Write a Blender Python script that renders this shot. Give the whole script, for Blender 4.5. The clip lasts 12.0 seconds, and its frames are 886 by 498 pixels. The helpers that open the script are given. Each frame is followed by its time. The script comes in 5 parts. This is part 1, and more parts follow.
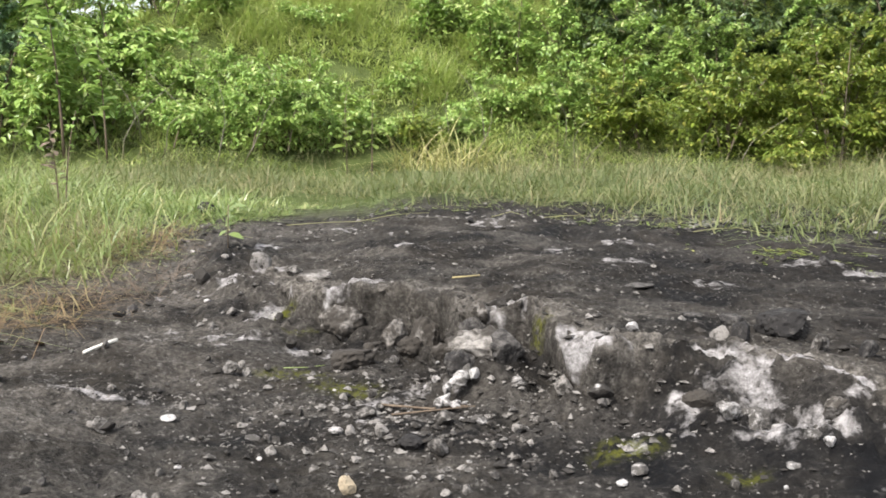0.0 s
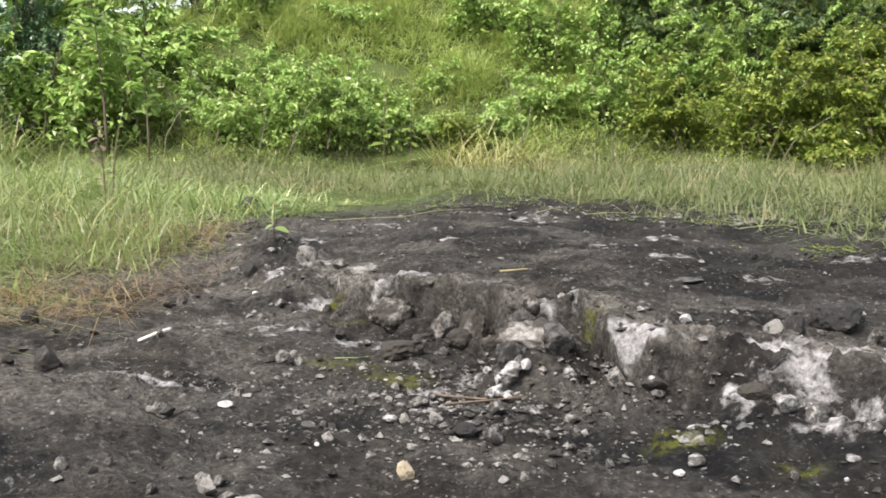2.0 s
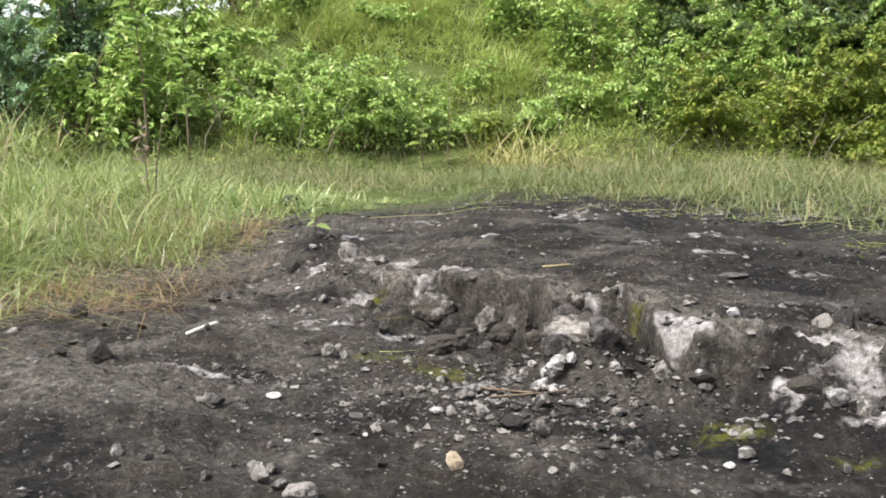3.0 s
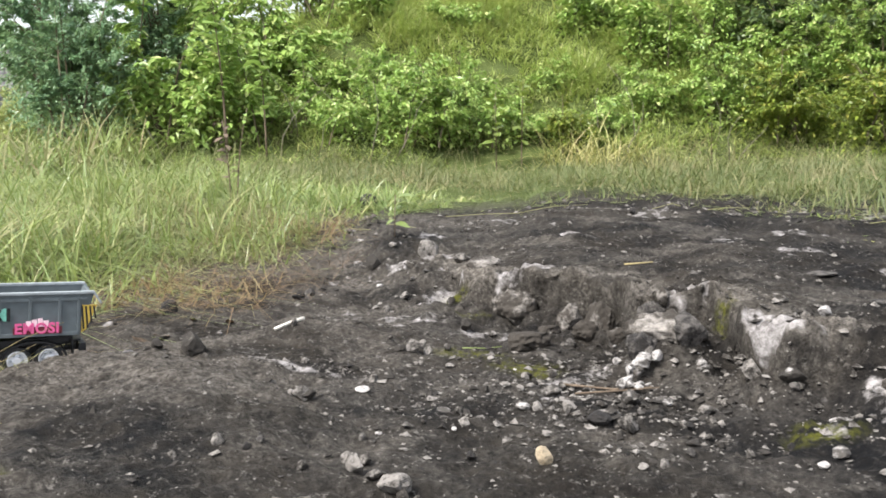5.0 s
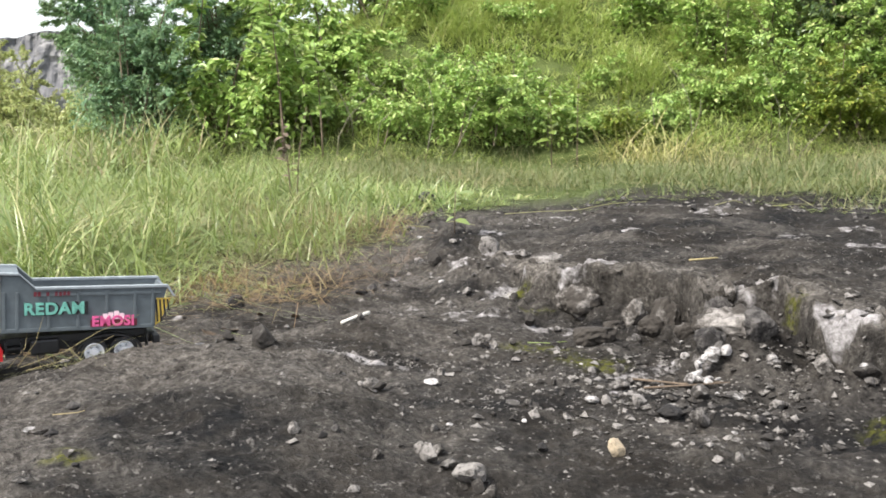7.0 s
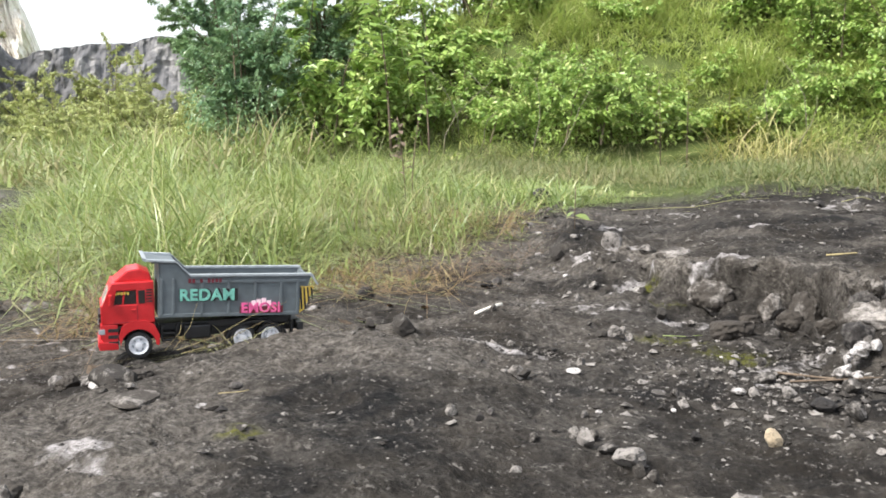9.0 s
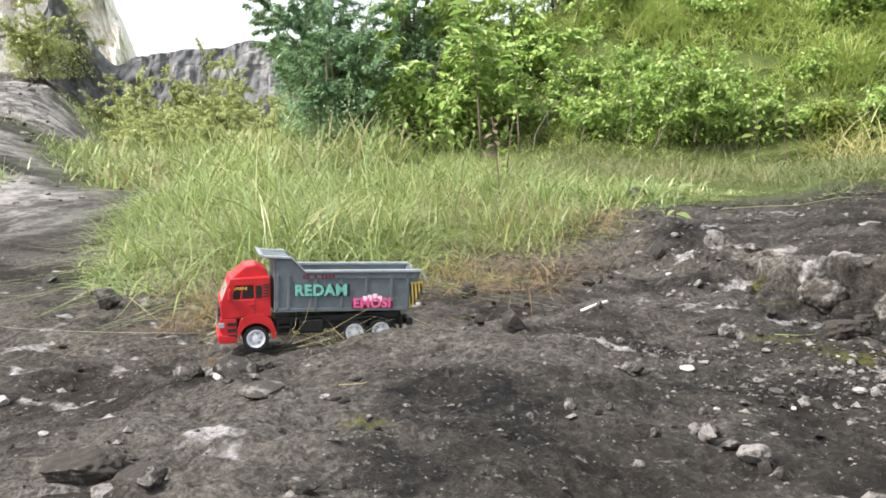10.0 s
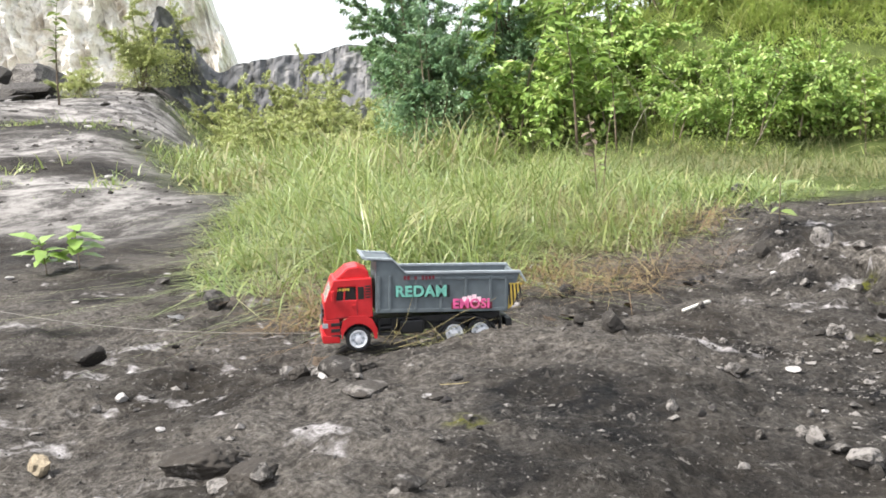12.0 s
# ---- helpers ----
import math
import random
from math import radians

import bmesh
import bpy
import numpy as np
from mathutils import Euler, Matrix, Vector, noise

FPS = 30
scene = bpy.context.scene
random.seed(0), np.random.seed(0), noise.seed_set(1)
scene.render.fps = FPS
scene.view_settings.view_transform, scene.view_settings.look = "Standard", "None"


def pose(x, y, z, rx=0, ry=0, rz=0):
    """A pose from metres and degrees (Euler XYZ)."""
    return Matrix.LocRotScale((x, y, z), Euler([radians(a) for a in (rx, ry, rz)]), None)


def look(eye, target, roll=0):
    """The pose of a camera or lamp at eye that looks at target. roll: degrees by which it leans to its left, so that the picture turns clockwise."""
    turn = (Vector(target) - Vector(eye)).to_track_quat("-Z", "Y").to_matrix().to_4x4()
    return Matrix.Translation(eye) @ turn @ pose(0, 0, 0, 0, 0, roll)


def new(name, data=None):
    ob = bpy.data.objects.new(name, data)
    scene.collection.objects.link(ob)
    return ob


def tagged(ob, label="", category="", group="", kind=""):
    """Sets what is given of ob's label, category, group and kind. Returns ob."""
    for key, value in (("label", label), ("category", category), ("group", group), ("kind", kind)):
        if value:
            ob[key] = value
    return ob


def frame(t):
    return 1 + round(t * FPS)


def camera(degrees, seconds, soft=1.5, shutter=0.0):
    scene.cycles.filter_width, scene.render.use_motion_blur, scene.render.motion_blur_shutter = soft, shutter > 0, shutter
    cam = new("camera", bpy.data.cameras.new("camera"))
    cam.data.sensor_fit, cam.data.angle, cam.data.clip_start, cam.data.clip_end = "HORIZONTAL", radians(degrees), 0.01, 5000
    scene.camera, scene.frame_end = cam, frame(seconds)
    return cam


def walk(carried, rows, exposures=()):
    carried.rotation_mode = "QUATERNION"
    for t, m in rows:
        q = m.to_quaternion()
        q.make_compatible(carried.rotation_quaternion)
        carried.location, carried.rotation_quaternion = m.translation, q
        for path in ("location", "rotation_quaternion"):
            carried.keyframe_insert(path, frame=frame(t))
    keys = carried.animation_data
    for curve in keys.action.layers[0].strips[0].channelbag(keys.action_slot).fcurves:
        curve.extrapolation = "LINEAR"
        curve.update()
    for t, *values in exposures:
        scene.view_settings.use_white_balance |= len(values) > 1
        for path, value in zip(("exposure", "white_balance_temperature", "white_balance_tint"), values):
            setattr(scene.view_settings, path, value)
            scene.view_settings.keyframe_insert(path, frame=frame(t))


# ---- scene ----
cam = camera(49.6, 12.0, soft=1.75)
METRES, EYE, TILT, LEAN, TURN = 0.27, 0.48, -8.0, 0.0, 0.0
ROWS = [
    (0.0, 0.0, 0.0, 0.0, -0.0, 0.0, 0.0),
    (0.5, -0.0343, -0.0082, -0.0085, 0.29, -0.04, 0.07),
    (1.0, -0.0687, -0.0132, -0.0247, 0.58, -0.03, -0.04),
    (1.5, -0.0966, -0.0208, -0.041, 1.16, 0.01, -0.37),
    (2.0, -0.1188, -0.0301, -0.0552, 1.96, 0.0, -0.4),
    (2.5, -0.1488, -0.0397, -0.0779, 2.94, 0.02, -0.37),
    (3.0, -0.1861, -0.0533, -0.1005, 3.99, 0.04, -0.41),
    (3.5, -0.2248, -0.0726, -0.1079, 5.13, 0.03, -0.46),
    (5.5, -0.2796, -0.1232, -0.121, 8.88, -0.03, -0.44),
    (6.0, -0.2923, -0.13, -0.1289, 9.46, -0.04, -0.4),
    (6.5, -0.3191, -0.1442, -0.1389, 10.2, -0.05, -0.42),
    (8.5, -0.5544, -0.2661, -0.2023, 15.15, -0.04, -0.75),
    (9.0, -0.6222, -0.3103, -0.2189, 16.81, -0.07, -0.87),
    (9.5, -0.7092, -0.3749, -0.2427, 19.37, -0.1, -1.0),
    (10.0, -0.7596, -0.4268, -0.2454, 21.78, -0.12, -0.94),
    (10.5, -0.7728, -0.4602, -0.2402, 24.13, -0.1, -0.95),
    (11.0, -0.7582, -0.4743, -0.2369, 26.11, -0.18, -0.73),
    (11.5, -0.7492, -0.4783, -0.2351, 27.17, -0.22, -0.55),
    (12.0, -0.7529, -0.4821, -0.2351, 27.52, -0.22, -0.43),
]
walk(cam, [(t, pose(0, 0, EYE, TILT, LEAN, TURN) @ pose(METRES * x, METRES * y, METRES * z, 90 + pitch, roll, yaw)) for t, x, y, z, yaw, pitch, roll in ROWS], exposures=[(0.0, 1.00), (4.0, 1.05), (8.0, 1.09), (10.5, 1.15), (12.0, 1.19)])

# ---- light ----
SUN_EL, SUN_AZ = 54.0, -138.0          # degrees; azimuth from +y, minus is to the left
world = bpy.data.worlds.new("sky")
scene.world = world
world.use_nodes = True
wn = world.node_tree.nodes
sky = wn.new("ShaderNodeTexSky")
sky.sky_type = "NISHITA"
sky.sun_disc = False
sky.sun_elevation, sky.sun_rotation = radians(SUN_EL), radians(SUN_AZ)
sky.air_density, sky.dust_density, sky.ozone_density = 1.0, 3.0, 0.6
bg = wn["Background"]
bg.inputs["Strength"].default_value = 0.16
veil = wn.new("ShaderNodeMix")                 # thin bright overcast in front of the blue
veil.data_type = "RGBA"
veil.inputs[0].default_value = 0.62
veil.inputs[7].default_value = (4.6, 4.65, 4.75, 1)
world.node_tree.links.new(sky.outputs["Color"], veil.inputs[6])
world.node_tree.links.new(veil.outputs[2], bg.inputs["Color"])
sun = new("sun", bpy.data.lights.new("sun", "SUN"))
sun.data.energy, sun.data.angle, sun.data.color = 3.6, radians(16), (1.0, 0.97, 0.92)
sd = Vector((math.sin(radians(SUN_AZ)) * math.cos(radians(SUN_EL)), math.cos(radians(SUN_AZ)) * math.cos(radians(SUN_EL)), math.sin(radians(SUN_EL))))
sun.matrix_world = look(sd * 50, (0, 0, 0))


# ---- materials ----
class Nodes:
    """Short hand for building a node material."""

    def __init__(self, name):
        self.m = bpy.data.materials.new(name)
        self.m.use_nodes = True
        self.t = self.m.node_tree
        self.b = self.t.nodes["Principled BSDF"]
        self.out = self.t.nodes["Material Output"]

    def add(self, kind, **ins):
        n = self.t.nodes.new(kind)
        for k, v in ins.items():
            self.set(n.inputs[k.replace("_", " ")], v)
        return n

    def set(self, sock, v):
        if isinstance(v, bpy.types.NodeSocket):
            self.t.links.new(v, sock)
        else:
            sock.default_value = v

    def coords(self):
        return self.add("ShaderNodeTexCoord").outputs["Object"]

    def noise(self, scale, detail=4, rough=0.6, vec=None, distortion=0.0):
        n = self.add("ShaderNodeTexNoise", Scale=scale, Detail=detail, Roughness=rough, Distortion=distortion)
        self.set(n.inputs["Vector"], vec if vec is not None else self.coords())
        return n.outputs["Fac"]

    def ramp(self, fac, *stops):
        n = self.add("ShaderNodeValToRGB", Fac=fac)
        e = n.color_ramp.elements
        while len(e) < len(stops):
            e.new(0.5)
        for el, (p, c) in zip(e, stops):
            el.position = p
            el.color = (*c, 1) if isinstance(c, tuple) else (c, c, c, 1)
        return n.outputs["Color"]

    def mix(self, fac, a, b, blend="MIX"):
        n = self.t.nodes.new("ShaderNodeMix")
        n.data_type, n.blend_type = "RGBA", blend
        self.set(n.inputs[0], fac)
        for i, v in ((6, a), (7, b)):
            self.set(n.inputs[i], (*v, 1) if isinstance(v, tuple) else v)
        return n.outputs[2]

    def math(self, op, a, b=0.0):
        n = self.t.nodes.new("ShaderNodeMath")
        n.operation = op
        self.set(n.inputs[0], a)
        self.set(n.inputs[1], b)
        return n.outputs[0]

    def attr(self, name):
        n = self.t.nodes.new("ShaderNodeAttribute")
        n.attribute_name = name
        return n.outputs["Fac"]

    def finish(self, col, rough=0.6, bump=None, strength=0.3, dist=0.01, metal=0.0, spec=0.5):
        self.set(self.b.inputs["Base Color"], (*col, 1) if isinstance(col, tuple) else col)
        self.set(self.b.inputs["Roughness"], rough)
        self.set(self.b.inputs["Metallic"], metal)
        self.set(self.b.inputs["Specular IOR Level"], spec)
        if bump is not None:
            n = self.add("ShaderNodeBump", Strength=strength, Distance=dist, Height=bump)
            self.set(self.b.inputs["Normal"], n.outputs[0])
        return self.m


def rock_ground_material():
    n = Nodes("dark_rock_ground")
    big, mid, fine = n.noise(1.6, 4), n.noise(14, 6, 0.7), n.noise(110, 5, 0.75)
    base = n.mix(n.ramp(big, (0.38, 0.0), (0.62, 1.0)), (0.0085, 0.0086, 0.0092), (0.0230, 0.0192, 0.0152))
    base = n.mix(n.ramp(mid, (0.42, 0.0), (0.72, 0.9)), base, (0.046, 0.040, 0.033))
    base = n.mix(n.ramp(n.noise(42, 6, 0.75), (0.34, 0.85), (0.50, 0.0)), base, (0.0060, 0.0058, 0.0056))
    base = n.mix(n.ramp(fine, (0.55, 0.0), (0.75, 0.75)), base, (0.075, 0.068, 0.060))
    base = n.mix(n.ramp(n.noise(62, 5, 0.8), (0.585, 0.0), (0.65, 0.75)), base, (0.21, 0.195, 0.178))
    dust = n.math("MULTIPLY", n.ramp(n.noise(5.5, 4, 0.65), (0.46, 0.0), (0.62, 1.0)), n.ramp(n.noise(75, 6, 0.8), (0.42, 0.0), (0.62, 0.8)))
    base = n.mix(dust, base, n.mix(fine, (0.032, 0.029, 0.025), (0.15, 0.138, 0.122)))
    # blue-black tint over the right-hand ground
    base = n.mix(n.math("MULTIPLY", n.attr("dark_right"), n.ramp(mid, (0.3, 0.95), (0.7, 0.72))), base, (0.0062, 0.0064, 0.0075))
    worn = n.math("MULTIPLY", n.attr("worn"), n.ramp(n.noise(38, 7, 0.75), (0.36, 0.15), (0.60, 1.0)))
    base = n.mix(worn, base, n.mix(n.ramp(fine, (0.36, 0.0), (0.62, 1.0)), (0.060, 0.052, 0.044), (0.28, 0.255, 0.225)))
    white = n.ramp(n.math("ADD", n.noise(19, 7, 0.62, distortion=0.3), n.math("MULTIPLY", n.math("SUBTRACT", n.attr("crust"), 0.5), 0.62)), (0.50, 0.0), (0.64, 1.0))
    base = n.mix(white, base, n.mix(n.ramp(n.noise(70, 6, 0.75), (0.38, 0.0), (0.60, 1.0)), (0.17, 0.158, 0.150), (0.47, 0.445, 0.44)))
    mossy = n.math("MULTIPLY", n.attr("moss"), n.ramp(n.noise(60, 4, 0.7), (0.40, 0.0), (0.60, 0.9)))
    base = n.mix(mossy, base, n.mix(fine, (0.040, 0.046, 0.008), (0.15, 0.15, 0.025)))
    base = n.mix(n.attr("soil"), base, n.mix(mid, (0.050, 0.068, 0.020), (0.12, 0.150, 0.048)))
    base = n.mix(n.attr("pale"), base, n.mix(n.ramp(n.noise(3.5, 8, 0.8), (0.44, 0.0), (0.60, 1.0)), (0.075, 0.069, 0.064), (0.36, 0.34, 0.32)))
    h = n.math("ADD", n.math("MULTIPLY", mid, 0.6), n.math("MULTIPLY", fine, 0.5))
    return n.finish(base, n.ramp(mid, (0.3, 0.72), (0.7, 0.95)), h, 1.0, 0.020, spec=0.10)


def stone_material(name, dark, light, amount=0.5, scale=55, vary=0.25):
    """Weathered stone whose crust and tint differ from piece to piece."""
    n = Nodes(name)
    r = n.add("ShaderNodeObjectInfo").outputs["Random"]
    g = n.add("ShaderNodeNewGeometry").outputs["Random Per Island"]
    isl = n.math("FRACT", n.math("ADD", r, g))
    wp = n.add("ShaderNodeNewGeometry").outputs["Position"]
    f, fine = n.noise(scale, 7, 0.75, wp), n.noise(scale * 5, 4, 0.7, wp)
    base = n.mix(n.ramp(n.math("ADD", f, n.math("MULTIPLY", n.math("SUBTRACT", isl, 0.5), vary)), (amount - 0.07, 0.0), (amount + 0.07, 1.0)), dark, light)
    base = n.mix(n.ramp(fine, (0.5, 0.0), (0.7, 0.6)), base, tuple(c * 0.45 for c in dark))
    return n.finish(base, 0.85, n.math("ADD", f, n.math("MULTIPLY", fine, 0.5)), 0.6, 0.006, spec=0.3)


def leaf_material(name, a, b, old=None, gloss=0.36):
    n = Nodes(name)
    g = n.add("ShaderNodeNewGeometry").outputs["Random Per Island"]
    col = n.mix(g, a, b)
    if old:
        col = n.mix(n.ramp(n.math("FRACT", n.math("MULTIPLY", g, 7.3)), (0.80, 0.0), (0.95, 1.0)), col, old)
    col = n.mix(n.ramp(n.noise(1.4, 2), (0.35, 0.0), (0.7, 0.5)), col, n.mix(g, b, (0.16, 0.17, 0.03)))
    col = n.mix(0.05, col, (0.36, 0.38, 0.30))
    n.finish(col, gloss, spec=0.5)
    tr = n.add("ShaderNodeBsdfTranslucent")
    n.set(tr.inputs["Color"], n.mix(0.3, col, (0.30, 0.38, 0.10)))
    ms = n.add("ShaderNodeMixShader", Fac=0.32)
    n.t.links.new(n.b.outputs[0], ms.inputs[1])
    n.t.links.new(tr.outputs[0], ms.inputs[2])
    n.t.links.new(ms.outputs[0], n.out.inputs["Surface"])
    return n.m


def plain_material(name, col, rough=0.5, scale=40, vary=0.18, metal=0.0, bump=0.08, spec=0.5):
    """A painted or moulded surface with slight dirt and unevenness."""
    n = Nodes(name)
    f = n.noise(scale, 5, 0.65)
    c = n.mix(n.ramp(f, (0.35, 0.0), (0.7, 1.0)), tuple(v * (1 - vary) for v in col), tuple(min(1, v * (1 + vary)) for v in col))
    c = n.mix(n.ramp(n.noise(scale * 6, 3, 0.7), (0.62, 0.0), (0.75, 0.35)), c, (0.16, 0.14, 0.12))
    return n.finish(c, n.ramp(f, (0.3, max(0.05, rough - 0.08)), (0.7, min(1.0, rough + 0.12))), f, bump, 0.002, metal, spec)


M_GROUND = rock_ground_material()
M_STONE = stone_material("weathered_stone", (0.034, 0.030, 0.026), (0.23, 0.213, 0.196), 0.55)
M_WHITE = stone_material("white_crusted_stone", (0.07, 0.064, 0.058), (0.42, 0.40, 0.385), 0.47)
M_CRUST = stone_material("crusted_rock", (0.042, 0.036, 0.030), (0.27, 0.25, 0.23), 0.60, 17, 0.10)
M_DARK = stone_material("dark_basalt_stone", (0.022, 0.020, 0.019), (0.10, 0.092, 0.085), 0.56)
M_TAN = stone_material("tan_pebble_stone", (0.17, 0.135, 0.09), (0.36, 0.295, 0.205), 0.45)
M_GRASS = leaf_material("grass_green", (0.11, 0.185, 0.045), (0.33, 0.40, 0.125), (0.52, 0.48, 0.25))
# meadow green lowered further: shade over the meadow is put into the colour
M_MEADOW = leaf_material("meadow_grass", (0.060, 0.096, 0.026), (0.155, 0.185, 0.060), (0.25, 0.21, 0.11), 0.6)
M_DRY = leaf_material("grass_dry", (0.19, 0.19, 0.08), (0.38, 0.35, 0.19), (0.29, 0.20, 0.12), 0.7)
M_LEAF = leaf_material("leaf_green", (0.15, 0.28, 0.055), (0.45, 0.62, 0.16), (0.66, 0.70, 0.30))
M_LEAF_YELLOW = leaf_material("leaf_yellow_green", (0.085, 0.145, 0.014), (0.25, 0.32, 0.035), (0.46, 0.44, 0.09))
M_LEAF_DARK = leaf_material("leaf_blue_green", (0.100, 0.220, 0.120), (0.26, 0.40, 0.21))
# lightened leaf green: sunshine on the far shrubs is put into the colour
M_LEAF_PALE = leaf_material("leaf_pale_sun_in_colour", (0.28, 0.33, 0.11), (0.52, 0.56, 0.22), (0.60, 0.55, 0.28))
# leaf green darkened to hold the deep shade high on the slope
M_LEAF_SHADED = leaf_material("leaf_green_shade_darkened", (0.024, 0.058, 0.018), (0.085, 0.150, 0.040), (0.18, 0.24, 0.06))
M_HILL = leaf_material("hillside_grass", (0.25, 0.34, 0.075), (0.48, 0.57, 0.17), (0.58, 0.55, 0.24), 0.5)
M_REED = leaf_material("straw_yellow_reed", (0.34, 0.33, 0.11), (0.58, 0.54, 0.23), (0.62, 0.52, 0.28), 0.6)
M_STEM = plain_material("woody_stem", (0.16, 0.13, 0.09), 0.85, 60, 0.35, spec=0.2)
M_CLIFF = stone_material("pale_cliff_rock", (0.60, 0.53, 0.43), (0.90, 0.87, 0.80), 0.42, 0.9)


# ---- shape helpers ----
def hash01(ix, iy, seed):
    v = np.sin(ix * 127.1 + iy * 311.7 + seed * 74.7) * 43758.5453
    return v - np.floor(v)


def vnoise(x, y, seed=0):
    ix, iy = np.floor(x), np.floor(y)
    fx, fy = x - ix, y - iy
    fx, fy = fx * fx * (3 - 2 * fx), fy * fy * (3 - 2 * fy)
    a = hash01(ix, iy, seed) * (1 - fx) + hash01(ix + 1, iy, seed) * fx
    b = hash01(ix, iy + 1, seed) * (1 - fx) + hash01(ix + 1, iy + 1, seed) * fx
    return (a * (1 - fy) + b * fy) * 2 - 1


def fbm(x, y, octaves=4, seed=0, gain=0.5):
    total, amp = 0 * x, 1.0
    for k in range(octaves):
        total = total + amp * vnoise(x * 2 ** k + 17.3 * k, y * 2 ** k - 9.1 * k, seed + k)
        amp *= gain
    return total


def smooth(a, b, t):
    t = np.clip((t - a) / (b - a), 0, 1)
    return t * t * (3 - 2 * t)


def bump2(x, y, cx, cy, rx, ry, power=1):
    return np.exp(-(((x - cx) / rx) ** 2 + ((y - cy) / ry) ** 2) ** power)


# plan of the slab's broken upper edge, from the far side to the near one
LEDGE = [(-0.75, 3.3), (-0.58, 2.75), (-0.42, 2.35), (-0.31, 2.09), (-0.245, 2.035), (-0.166, 1.985), (-0.071, 1.955), (0.0, 1.895), (0.028, 1.800), (0.058, 1.725), (0.105, 1.668), (0.158, 1.688), (0.180, 1.595), (0.205, 1.500), (0.245, 1.425), (0.300, 1.432), (0.360, 1.440), (0.420, 1.425), (0.494, 1.370), (0.552, 1.330), (0.640, 1.240), (0.80, 1.16), (1.3, 1.00), (3.0, 0.5)]


# where the toy's wheels rest
WHEEL_SPOTS = [(-1.148, 1.304, 0.037), (-1.194, 1.367, 0.037), (-1.006, 1.411, 0.032), (-1.053, 1.473, 0.032), (-0.967, 1.440, 0.031), (-1.014, 1.503, 0.031)]


def ledge_distance(x, y):
    """Signed distance to the ledge's upper edge, plus on the upper slab."""
    best, inside = np.full(np.shape(x), 1e9), np.zeros(np.shape(x), bool)
    for (ax, ay), (bx, by) in zip(LEDGE, LEDGE[1:]):
        dx, dy = bx - ax, by - ay
        k = np.clip(((x - ax) * dx + (y - ay) * dy) / (dx * dx + dy * dy), 0, 1)
        best = np.minimum(best, np.hypot(x - ax - k * dx, y - ay - k * dy))
    ring = [(-40.0, 400.0)] + LEDGE + [(400.0, -60.0), (400.0, 400.0)]
    for (ax, ay), (bx, by) in zip(ring, ring[1:] + ring[:1]):
        if ay != by:
            inside ^= ((ay > y) != (by > y)) & (x < (bx - ax) * (y - ay) / (by - ay) + ax)
    return np.where(inside, best, -best)


def track_side(x, y):
    """Plus on the grassy side of the track that runs off to the left."""
    return x + 0.88 * (y - 3.8) + 4.0 + 0.25 * np.sin(y * 1.3)


def hill_rise(x, y):
    s = np.minimum(y - 6.2 - 0.25 * np.sin(x * 0.9), (x + 5.0 + 0.06 * y) * 0.8)
    s = np.minimum(s, 60)
    return 0.56 * np.where(s > 0, s * s / (s + 0.5), 0)


